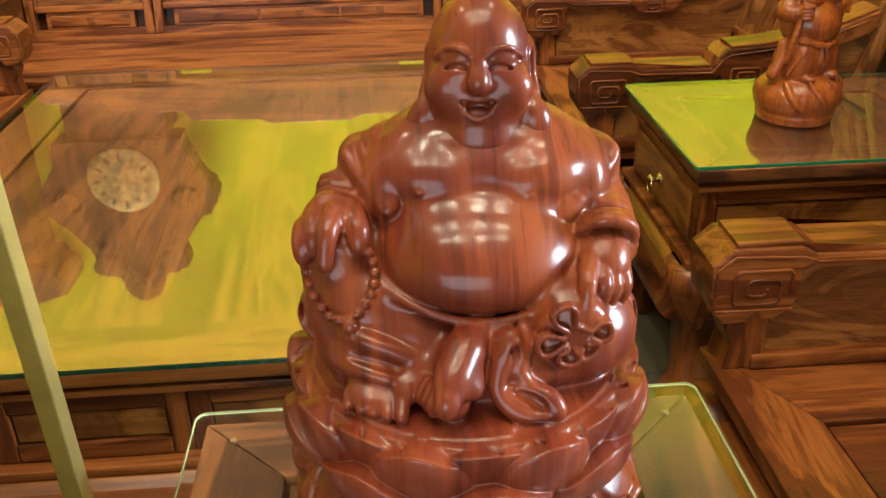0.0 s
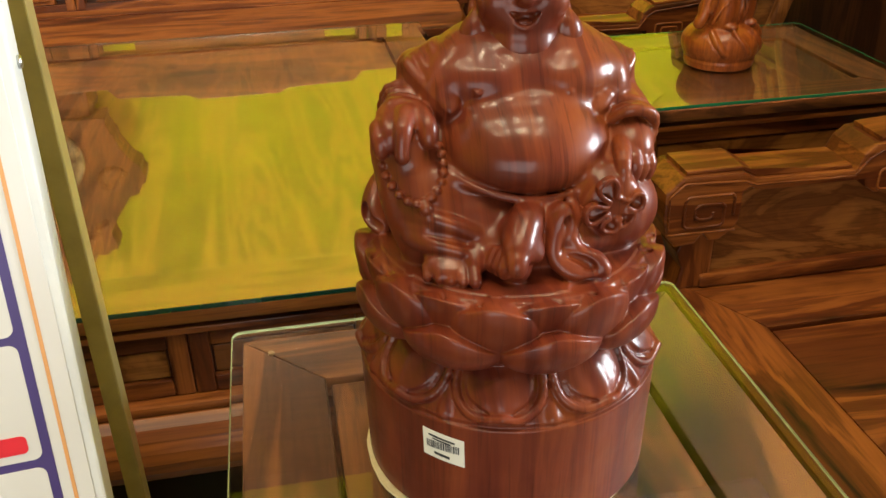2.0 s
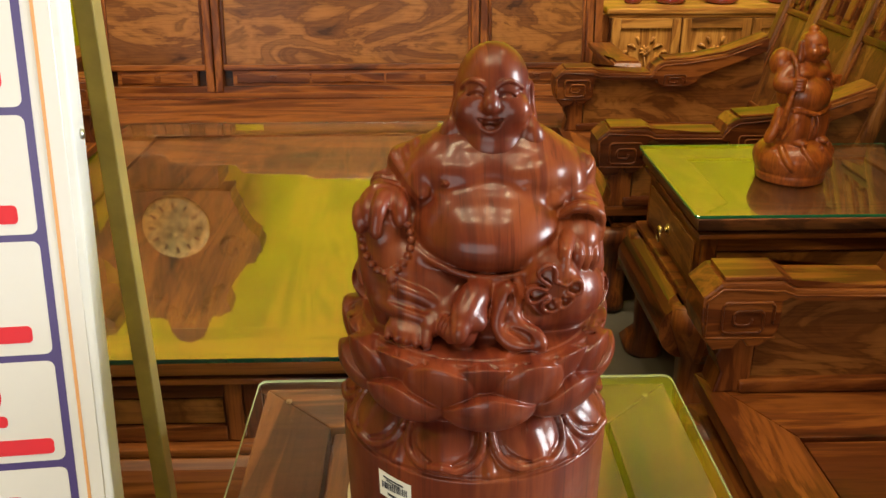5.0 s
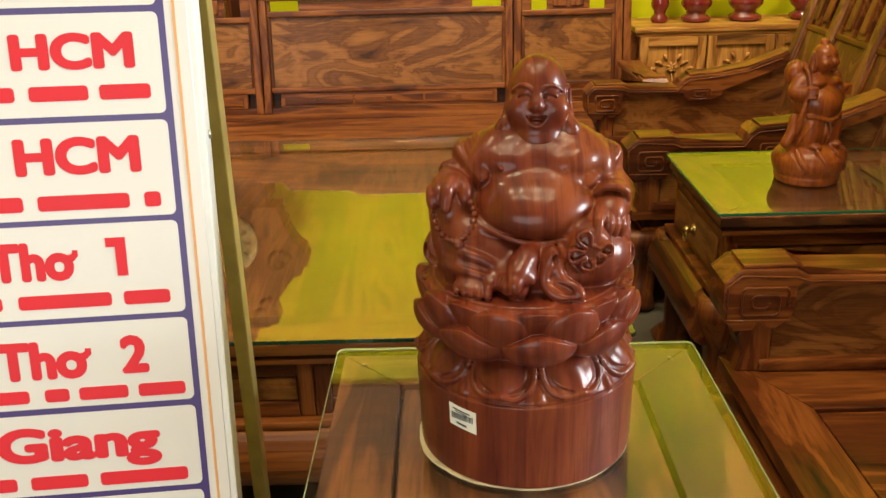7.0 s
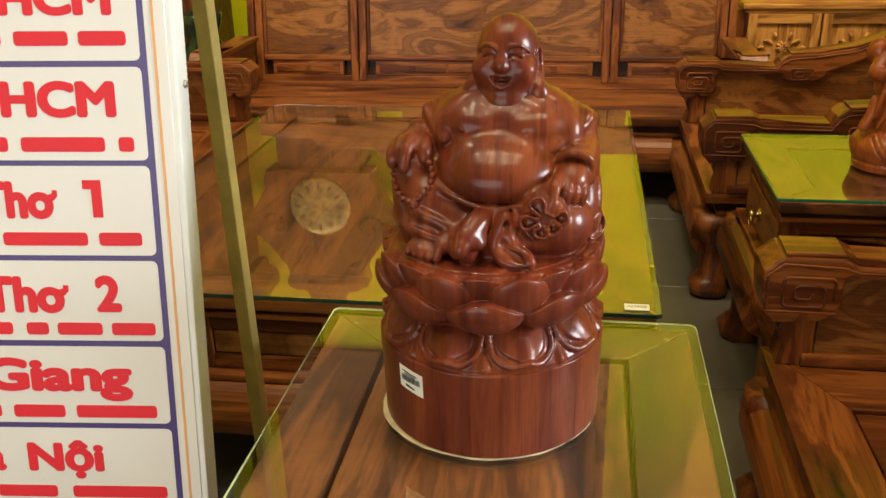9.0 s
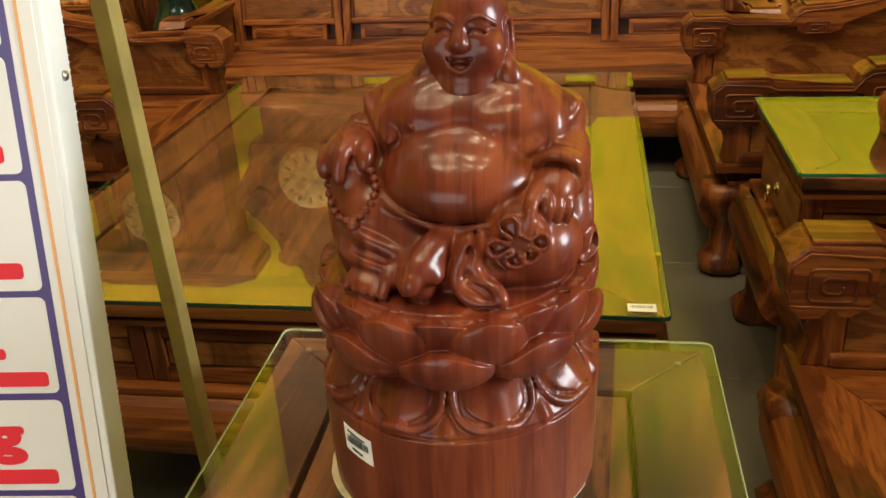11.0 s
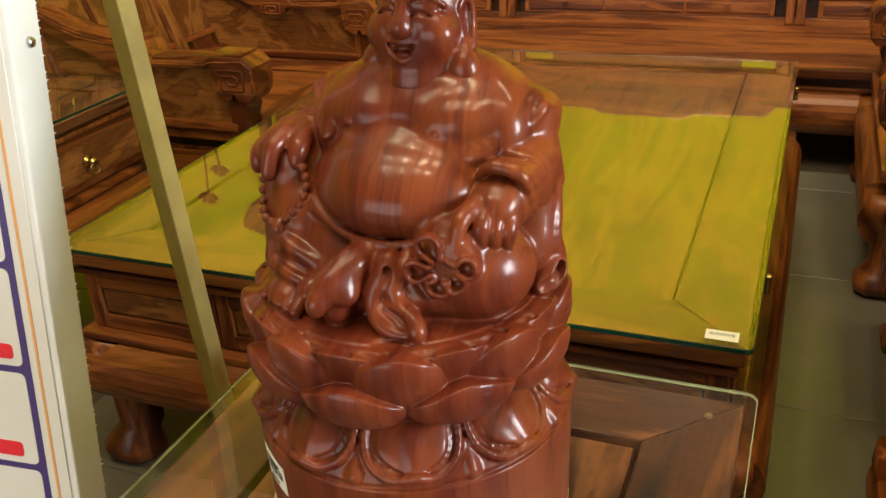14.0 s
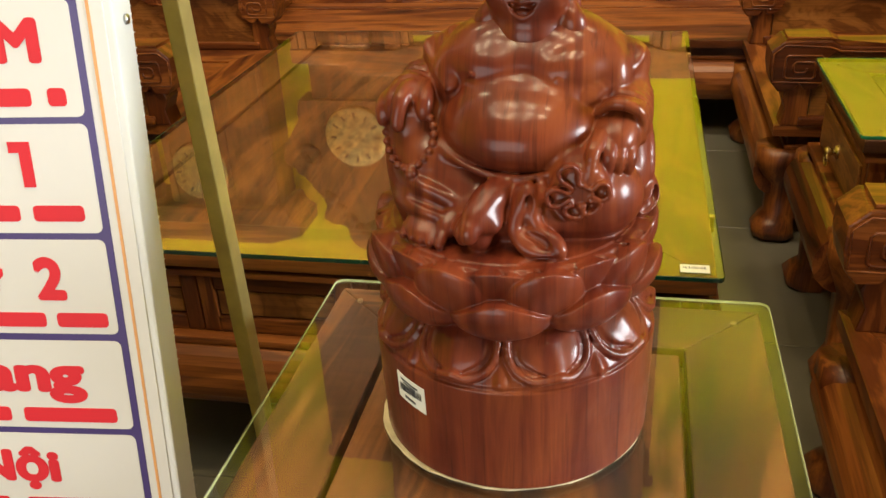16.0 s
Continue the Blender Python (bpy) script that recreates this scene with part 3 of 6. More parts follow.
def table_body(e, x0, x1, y0, y1, ztop, drawers, mats, apron=0.16, bulge=0.15, out=0.055, panels=2, frame_w=0.10, inner=0.0, tops=TOPWOOD):
    """Framed top, panelled apron, moulding, swelling lower apron and four legs under a sheet of glass."""
    zt = ztop
    flat_frame(x0, x1, y0, y1, zt - 0.030, zt, frame_w, e, tops)
    fw = frame_w
    part("top_panel", box(x0 + fw + 0.006, x1 - fw - 0.006, y0 + fw + 0.006, y1 - fw - 0.006, zt - 0.028, zt - 0.006, 0.003), tops["y"], e)
    # bed and carcass in the darker tone, which darkens the open joints
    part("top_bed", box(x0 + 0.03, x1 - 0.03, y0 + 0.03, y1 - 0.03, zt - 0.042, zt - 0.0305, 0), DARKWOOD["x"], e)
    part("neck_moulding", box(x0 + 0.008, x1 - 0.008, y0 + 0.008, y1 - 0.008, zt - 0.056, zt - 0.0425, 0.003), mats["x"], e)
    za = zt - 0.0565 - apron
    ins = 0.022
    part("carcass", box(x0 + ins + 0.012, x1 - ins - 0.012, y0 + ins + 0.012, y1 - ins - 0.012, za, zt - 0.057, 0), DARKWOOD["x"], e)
    zb = zt - 0.057
    for side in (0, 1):
        ya, yb = (y0 + ins, y0 + ins + 0.014) if side == 0 else (y1 - ins - 0.014, y1 - ins)
        n = panels
        wdt = (x1 - x0 - 2 * ins) / n
        for i in range(n):
            a, b = x0 + ins + i * wdt, x0 + ins + (i + 1) * wdt
            rail_frame("apron", a + 0.001, b - 0.001, za + 0.001, zb, ya, yb, 0.036, e, mats)
            ym = (ya + 0.006, yb) if side == 0 else (ya, yb - 0.006)
            part("apron_panel", box(a + 0.041, b - 0.041, *ym, za + 0.041, zb - 0.041, 0.002), PANEL["x"], e)
    for side in (0, 1):
        xa, xb = (x0 + ins, x0 + ins + 0.014) if side == 0 else (x1 - ins - 0.014, x1 - ins)
        n = max(1, round((y1 - y0) / 0.62))
        wdt = (y1 - y0 - 2 * ins - 0.03) / n
        for i in range(n):
            a, b = y0 + ins + 0.015 + i * wdt, y0 + ins + 0.015 + (i + 1) * wdt
            sgn = -1 if side == 0 else 1
            xo = xa if side == 0 else xb
            dr = part("drawer_front", box(min(xo - sgn * 0.012, xo), max(xo - sgn * 0.012, xo), a + 0.004, b - 0.004, za + 0.006, zb - 0.004, 0.003), mats["y"], e)
            part("drawer_panel", box(min(xo + sgn * 0.001, xo + sgn * 0.007), max(xo + sgn * 0.001, xo + sgn * 0.007), a + 0.03, b - 0.03, za + 0.03, zb - 0.028, 0.002), PANEL["y"], dr)
            if drawers:
                zc = (za + zb) / 2
                k = part("drawer_knob", lathe([(0, 0.034), (0.010, 0.032), (0.014, 0.024), (0.008, 0.015), (0.006, 0.010), (0.016, 0.006), (0.018, 0.0)], 16, m=pose(xo + sgn * 0.0065, (a + b) / 2, zc, 0, 90 * sgn, 0)), BRASS, dr, "small brass knob with a drop ring", True)
                ring = [(xo + sgn * 0.034, (a + b) / 2 + 0.017 * math.sin(q), zc - 0.017 + 0.017 * math.cos(q)) for q in [2 * math.pi * v / 16 for v in range(16)]]
                part("drop_ring", tube(ring, 0.0028, 6, closed=True), BRASS, k, smooth=True)
    part("waist_moulding", box(x0 - 0.004, x1 + 0.004, y0 - 0.004, y1 + 0.004, za - 0.020, za - 0.0005, 0.007), mats["x"], e)
    z1, z0 = za - 0.021, za - 0.021 - bulge
    o = out
    pf = bulge_profile(o, z0, z1, 0.0)
    part("lower_apron", prism([(y0 - d + 0.02, z) for d, z in pf], "x", x0 + 0.03, x1 - 0.03), mats["x"], e, smooth=False)
    part("lower_apron", prism([(y1 + d - 0.02, z) for d, z in pf], "x", x0 + 0.03, x1 - 0.03), mats["x"], e)
    part("lower_apron", prism([(x0 - d + 0.02, z) for d, z in pf], "y", y0 + 0.03, y1 - 0.03), mats["y"], e)
    part("lower_apron", prism([(x1 + d - 0.02, z) for d, z in pf], "y", y0 + 0.03, y1 - 0.03), mats["y"], e)
    for sx, cx in ((-1, x0 + 0.035), (1, x1 - 0.035)):
        for sy, cy in ((-1, y0 + 0.035), (1, y1 - 0.035)):
            curved_leg(sx, sy, cx, cy, z1, 0.13, e, mats["z"])


def glass_top(x0, x1, y0, y1, ztop, thick, label, radius=0.012, edge=None):
    g = thing("glass_top", label, "glass sheet")
    glass_sheet("sheet", x0, x1, y0, y1, ztop - thick, ztop, radius, g, edge)
    for bx in (x0 + 0.05, x1 - 0.05):
        for by in (y0 + 0.05, y1 - 0.05):
            part("bumper", lathe([(0.004, 0), (0.004, 0.0035)], 10, m=pose(bx, by, ztop - thick - 0.0037)), RUBBER, g)
    return g


# coffee table
TX0, TX1, TY0, TY1, TZ = -1.10, 0.318, 1.154, 2.89, 0.57
ct = thing("coffee_table", "large low rosewood coffee table with panelled apron and swelling legs", "table")
table_body(ct, TX0 + 0.012, TX1 - 0.012, TY0 + 0.012, TY1 - 0.012, TZ - 0.0137, False, WOOD, apron=0.14, bulge=0.14, out=0.075, panels=4, frame_w=0.13, tops=COFFEETOP)
for y in (1.53, 2.80):
    hinge = lathe([(0.006, -0.02), (0.009, -0.016), (0.006, -0.012), (0.006, 0.012), (0.009, 0.016), (0.006, 0.02)], 10, m=pose(TX1 + 0.003, y, 0.49))
    part("brass_latch", hinge, BRASS, ct, "small brass latch on the edge", True)
glass_top(TX0, TX1, TY0, TY1, TZ, 0.010, "clear glass sheet with dark green edge on the coffee table", 0.012, DARKEDGE)

# table under the statue
SX0, SX1, SY0, SY1, SZ = -0.277, 0.335, 0.205, 0.815, 0.727
st = thing("display_table", "square rosewood side table with framed top carrying the statue", "table")
table_body(st, SX0 + 0.014, SX1 - 0.014, SY0 + 0.014, SY1 - 0.014, SZ - 0.0137, False, WOOD, apron=0.17, bulge=0.13, out=0.04, panels=1, frame_w=0.10)
glass_top(SX0, SX1, SY0, SY1, SZ, 0.010, "thick clear glass sheet with polished corners under the statue", 0.014, CLEAREDGE)


def side_table(x0, x1, y0, y1, ztop, label, edge=None):
    e = thing("side_table", label, "table", group="side tables between the armchairs")
    table_body(e, x0 + 0.012, x1 - 0.012, y0 + 0.012, y1 - 0.012, ztop - 0.0137, True, WOOD, apron=0.165, bulge=0.15, out=0.080, panels=1)
    glass_top(x0, x1, y0, y1, ztop, 0.008, "clear glass sheet with green edge on a side table", 0.012, edge)


side_table(0.618, 1.36, 1.63, 2.225, 0.666, "rosewood side table with a brass-knobbed drawer beside the armchairs")
side_table(-2.23, -1.49, 1.42, 2.02, 0.666, "rosewood side table with a brass-knobbed drawer near the sign", DARKEDGE)


def spiral(cx, cz, w, h, r=0.3):
    """A rounded oblong spiral that winds inwards, as (along, height)."""
    pts = [(cx + u * w, cz + v * h) for u, v in ((1, -0.35), (1, 0.72), (0.88, 1), (-0.88, 1), (-1, 0.75), (-1, -0.78), (-0.86, -1), (0.48, -1), (0.62, -0.8), (0.62, 0.22), (0.5, 0.45), (-0.4, 0.45), (-0.55, 0.22), (-0.55, -0.3), (-0.4, -0.48), (0.05, -0.48), (0.16, -0.3), (0.16, -0.05))]
    return pts


def arm(e, x0, x1, depth, inner, front=-0.045, mats=WOOD, tail=True):
    """An armrest: carved front block, thin rail, raised scroll and a rising tail, over a panel and a front post."""
    F, q = front, (depth - front) / 0.875

    def run(pts):
        return [(F + u * q, z) for u, z in pts]
    D = 0.875
    upper = [(0.034, 0.672), (0.160, 0.672), (0.188, 0.656), (0.40, 0.652), (0.415, 0.684), (0.44, 0.704), (0.56, 0.712), (0.70, 0.735), (D, 0.80)]
    lower = [(D, 0.735), (0.68, 0.660), (0.60, 0.630), (0.588, 0.604), (0.55, 0.590), (0.50, 0.594), (0.455, 0.588), (0.430, 0.604), (0.425, 0.620), (0.20, 0.620), (0.178, 0.629), (0.164, 0.620), (0.163, 0.562), (0.152, 0.540), (0.124, 0.519), (0.102, 0.519), (0.088, 0.538), (0.072, 0.515), (0.030, 0.512), (0.008, 0.538), (0.0, 0.580), (0.0, 0.632)]
    if not tail:
        upper = upper[:4] + [(D, 0.652)]
        lower = [(D, 0.620)] + lower[9:]
    part("armrest", prism(run([(u, z - 0.009) for u, z in upper] + lower), "x", x0, x1, 0.005), mats["y"], e)
    for cap in ([(0.042, 0.672), (0.160, 0.672), (0.190, 0.655), (0.398, 0.6515)], [(0.452, 0.705), (0.56, 0.712), (0.70, 0.735), (D - 0.002, 0.799)]):
        if tail or cap[0][0] < 0.2:
            part("arm_cap", prism(run(cap + [(u, z - 0.0088) for u, z in cap[::-1]]), "x", x0 + 0.010, x1 - 0.010, 0.004), mats["y"], e)
    for xx, sg in ((x0, -1), (x1, 1)):
        at = xx + sg * 0.0004
        fret(run(spiral(0.094, 0.586, 0.052, 0.034)), at, "x", 0.0034, e, mats["y"])
        if not tail:
            continue
        fret(run(spiral(0.500, 0.618, 0.044, 0.022)), at, "x", 0.0030, e, mats["y"])
        fret(run([(0.010, 0.548), (0.008, 0.624), (0.038, 0.650), (0.160, 0.645), (0.188, 0.634), (0.40, 0.631), (0.425, 0.664), (0.45, 0.680), (0.56, 0.690), (0.70, 0.712), (D - 0.03, 0.765)]), at, "x", 0.0026, e, mats["y"])
        fret(run([(0.012, 0.541), (0.155, 0.540)]), at, "x", 0.0022, e, mats["y"])
    xm0, xm1 = x0 + 0.030, x1 - 0.030
    rise = [(D, 0.76), (0.68, 0.685), (0.56, 0.655), (0.50, 0.63)] if tail else [(D, 0.63)]
    part("arm_panel", prism(run([(0.13, 0.43), (D, 0.43), *rise, (0.13, 0.63)]), "x", xm0, xm1, 0.002), PANEL["y"], e)
    part("arm_base_moulding", box(x0 + 0.008, x1 - 0.008, F + 0.10 * q, depth, 0.402, 0.432, 0.008), mats["y"], e)
    part("arm_post", prism(run([(0.05, 0.40), (0.105, 0.40), (0.125, 0.43), (0.125, 0.52), (0.10, 0.536), (0.06, 0.530), (0.045, 0.49), (0.06, 0.45)]), "x", x0 + 0.018, x1 - 0.018, 0.005), mats["z"], e)


def seat_base(e, w, depth, mats=WOOD, zs=0.40, side=0.115, front=0.115, y0=0.012):
    """A framed seat with sunk panels, rolled front rail and hoofed legs."""
    x = w / 2
    flat_frame(-x, x, y0, depth, zs - 0.035, zs, side, e, mats, front)
    part("seat_panel", box(-x + side + 0.008, x - side - 0.008, y0 + front + 0.006, depth - front - 0.006, zs - 0.032, zs - 0.005, 0.003), WOOD["x" if w > 2 else "y"], e)
    # darker tone under the seat boards, which darkens their joints
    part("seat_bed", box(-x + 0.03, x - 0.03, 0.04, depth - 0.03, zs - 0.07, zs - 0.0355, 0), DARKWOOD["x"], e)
    part("seat_moulding", box(-x + 0.02, x - 0.02, 0.03, depth - 0.02, zs - 0.085, zs - 0.0705, 0.004), mats["x"], e)
    z1, z0 = zs - 0.086, zs - 0.26
    pf = bulge_profile(0.065, z0 + 0.02, z1, 0.0)
    part("front_apron", prism([(0.016 - d, z) for d, z in pf], "x", -x + 0.04, x - 0.04), mats["x"], e)
    for sg in (-1, 1):
        part("side_apron", prism([(sg * (x - 0.03 + d * 0.4), z) for d, z in pf], "y", 0.06, depth - 0.05), mats["y"], e)
    for sx in (-1, 1):
        curved_leg(sx, -1, sx * (x - 0.06), 0.030, z1, 0.14, e, mats["z"])
        curved_leg(sx, 1, sx * (x - 0.06), depth - 0.06, z1, 0.13, e, mats["z"])


def leaning(y, z, deg):
    """The frame of a raked back: its foot at depth y and height z."""
    return Matrix.Translation((0, y, z)) @ Matrix.Rotation(radians(-deg), 4, "X")


def slotted(e, name, x0, x1, z0, z1, y0, y1, slots, mat, m):
    """A board with small square slots cut right through it."""
    bm = bmesh.new()
    cuts = sorted(slots)
    xs = x0
    for a, b in cuts + [(x1, x1)]:
        if a - xs > 0.001:
            box(xs, a, y0, y1, z0, z1, 0.002, bm, 1, m)
        xs = b
    return part(name, bm, mat, e)


def chair_back(e, w, y, mats, deg=15, fan=0.0):
    """A raked back in three panels with a slotted band above and below and a stepped crest."""
    x = w / 2
    m = leaning(y, 0.40, deg)
    cols = [(-x, -x * 0.36), (-x * 0.36, x * 0.36), (x * 0.36, x)]
    top = 0.74
    part("bottom_rail", box(-x, x, -0.018, 0.02, -0.03, 0.028, 0.004, m=m), mats["x"], e)
    for a in (-x, -x * 0.36 - 0.03, x * 0.36 - 0.03, x - 0.06):
        part("back_post", box(a, a + 0.06, -0.030, 0.022, 0.0, top + 0.02, 0.012, m=m), PANEL["z"], e)
    for i, (a, b) in enumerate(cols):
        a2, b2 = a + (0.06 if i == 0 else 0.03), b - (0.06 if i == 2 else 0.03)
        slotted(e, "slotted_rail", a2, b2, 0.03, 0.10, -0.016, 0.016, [(a2 + 0.02, a2 + 0.05), (b2 - 0.05, b2 - 0.02)], mats["x"], m)
        part("back_rail", box(a2, b2, -0.018, 0.018, 0.10, 0.125, 0.004, m=m), mats["x"], e)
        part("back_panel", box(a2 - 0.002, b2 + 0.002, -0.010, 0.010, 0.125, 0.50, 0.003, m=m), PANEL["z"], e)
        for u0, u1 in ((a2, a2 + 0.018), (b2 - 0.018, b2)):
            part("panel_moulding", box(u0, u1, -0.020, -0.0105, 0.126, 0.499, 0.004, m=m), mats["z"], e)
        part("back_rail", box(a2, b2, -0.018, 0.018, 0.50, 0.525, 0.004, m=m), mats["x"], e)
        slotted(e, "slotted_rail", a2, b2, 0.525, top, -0.014, 0.014, [(a2 + 0.03, a2 + 0.06), ((a2 + b2) / 2 - 0.02, (a2 + b2) / 2 + 0.02), (b2 - 0.06, b2 - 0.03)], mats["x"], m)
        for q in (0.3, 0.7):
            xx = a2 + (b2 - a2) * q
            part("carved_boss", box(xx - 0.025, xx + 0.025, -0.024, -0.015, 0.545, 0.70, 0.008, m=m), mats["z"], e)
    h = top + 0.02
    crest = [(-x - 0.01, h), (-x - 0.01, h + 0.05), (-x * 0.62, h + 0.055), (-x * 0.58, h + 0.09), (-x * 0.36, h + 0.095), (-x * 0.32, h + 0.13), (0, h + 0.145), (x * 0.32, h + 0.13), (x * 0.36, h + 0.095), (x * 0.58, h + 0.09), (x * 0.62, h + 0.055), (x + 0.01, h + 0.05), (x + 0.01, h)]
    part("crest_rail", prism(crest, "y", -0.03, 0.03, 0.008, m=m), mats["x"], e)


def armchair(m, label):
    w, depth = 1.05, 0.86
    e = thing("armchair", label, "armchair", group="carved rosewood armchairs")
    seat_base(e, w - 0.04, depth, side=0.25, front=0.135, y0=-0.011)
    x = w / 2
    arm(e, -x, -x + 0.12, depth - 0.03, 1)
    arm(e, x - 0.12, x, depth - 0.03, -1)
    chair_back(e, w - 0.02, depth - 0.09, WOOD, 17)
    e.matrix_world = m
    return e


chair = armchair(pose(0.575, 2.93, 0, 0, 0, -90), "carved rosewood armchair with raked panelled back beside a side table")
copy_thing(chair, pose(0.575, 0.855, 0, 0, 0, -90))
copy_thing(chair, pose(-1.36, 2.82, 0, 0, 0, 90))
copy_thing(chair, pose(-1.36, 0.72, 0, 0, 0, 90))


def sofa(cx, y):
    w, depth = 2.62, 0.72
    e = thing("sofa", "long rosewood bench sofa with panelled back and slotted rails", "sofa")
    seat_base(e, w, depth)
    x = w / 2
    arm(e, -x, -x + 0.12, depth - 0.03, 1, 0.05, WOOD, False)
    arm(e, x - 0.12, x, depth - 0.03, -1, 0.05, WOOD, False)
    m = leaning(depth + 0.02, 0.40, 8)
    # dark board added behind the lower slots
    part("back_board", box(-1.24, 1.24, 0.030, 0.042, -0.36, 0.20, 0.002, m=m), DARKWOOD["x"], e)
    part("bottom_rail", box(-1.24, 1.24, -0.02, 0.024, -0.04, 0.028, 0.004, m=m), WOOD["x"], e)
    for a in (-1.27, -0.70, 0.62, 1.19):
        # thin dark strip added behind the slit between paired posts, to darken it
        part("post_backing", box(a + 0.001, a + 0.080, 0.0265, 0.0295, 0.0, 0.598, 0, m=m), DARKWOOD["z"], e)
        for off in (0.0, 0.045):
            part("back_post", box(a + off - 0.002, a + off + 0.037, -0.026, 0.026, 0.0, 0.60, 0.006, m=m), WOOD["z"], e)
    for i, (a, b) in enumerate(((-1.185, -0.702), (-0.615, 0.618), (0.705, 1.188))):
        mid = (a + b) / 2
        slotted(e, "slotted_rail", a, b, 0.03, 0.105, -0.018, 0.018, [(a, a + 0.045), (b - 0.045, b)], WOOD["x"], m)
        k = max(1, round((b - a) / 0.42))
        for q in range(k):
            c0 = a + 0.06 + q * (b - a - 0.12) / k
            c1 = c0 + (b - a - 0.12) / k
            part("carved_band", box(c0 + 0.006, c1 - 0.006, -0.025, -0.017, 0.045, 0.09, 0.004, m=m), WOOD["x"], e)
            fr = meander((c0 + c1) / 2, 0.067, 0.016)
            bm = tube([m @ Vector((u, -0.026, v)) for u, v in fr], 0.003, 5)
            part("carved_fret", bm, WOOD["x"], e)
        part("back_rail", box(a, b, -0.022, 0.022, 0.105, 0.135, 0.006, m=m), WOOD["x"], e)
        zt = 0.495 if i == 1 else 0.47
        part("back_panel", box(a - 0.002, b + 0.002, -0.006, 0.010, 0.135, zt, 0.003, m=m), PANEL["x"], e)
        for sx0, sx1 in ((a, a + 0.016), (b - 0.016, b)):
            part("panel_moulding", box(sx0, sx1, -0.018, 0.004, 0.135, zt, 0.005, m=m), WOOD["z"], e)
        part("back_rail", box(a, b, -0.022, 0.022, zt, zt + 0.03, 0.006, m=m), WOOD["x"], e)
        if i != 1:
            slotted(e, "slotted_rail", a, b, zt + 0.03, 0.60, -0.014, 0.014, [(mid - 0.19, mid - 0.11), (mid + 0.11, mid + 0.19)], WOOD["x"], m)
            for q in (-0.045, 0.045):
                part("carved_boss", box(mid + q - 0.035, mid + q + 0.035, -0.024, -0.015, zt + 0.045, 0.585, 0.006, m=m), WOOD["z"], e)
    slotted(e, "slotted_rail", -0.615, 0.618, 0.525, 0.575, -0.016, 0.016, [(-0.60, -0.45), (0.45, 0.60)], WOOD["x"], m)
    crest2 = [(-1.28, 0.602), (-1.28, 0.68), (-0.98, 0.69), (-0.95, 0.745), (-0.62, 0.75), (-0.58, 0.80), (-0.25, 0.81), (-0.2, 0.835), (0.2, 0.835), (0.25, 0.81), (0.58, 0.80), (0.62, 0.75), (0.95, 0.745), (0.98, 0.69), (1.28, 0.68), (1.28, 0.602), (0.72, 0.602), (0.615, 0.577), (-0.612, 0.577), (-0.72, 0.602)]
    part("crest_rail", prism(crest2, "y", -0.034, 0.034, 0.008, m=m), WOOD["x"], e)
    e.matrix_world = pose(cx, y, 0)
    return e


sofa(-0.39, 3.40)

# cabinet with vases against the lime wall
cab = thing("low_cabinet", "golden-brown low wooden cabinet with carved doors by the wall", "cabinet")
CX0, CX1, CY0, CY1, CZ = 0.93, 2.45, 4.30, 4.73, 0.775
part("carcass", box(CX0 + 0.02, CX1 - 0.02, CY0 + 0.025, CY1, 0.06, CZ - 0.03, 0.003), WOOD["x"], cab)
part("plinth", box(CX0 + 0.04, CX1 - 0.04, CY0 + 0.05, CY1 - 0.01, 0.0, 0.0595, 0.003), DARKWOOD["x"], cab)
part("cabinet_top", box(CX0, CX1, CY0, CY1, CZ - 0.0295, CZ, 0.008), GOLDWOOD["x"], cab)
part("top_moulding", box(CX0 + 0.012, CX1 - 0.012, CY0 + 0.010, CY1 - 0.01, CZ - 0.048, CZ - 0.030, 0.005), GOLDWOOD["x"], cab)
part("side_stile", box(CX0 - 0.14, CX0 + 0.0195, CY0 + 0.03, CY1, 0.0, CZ - 0.03, 0.004), WOOD["z"], cab)
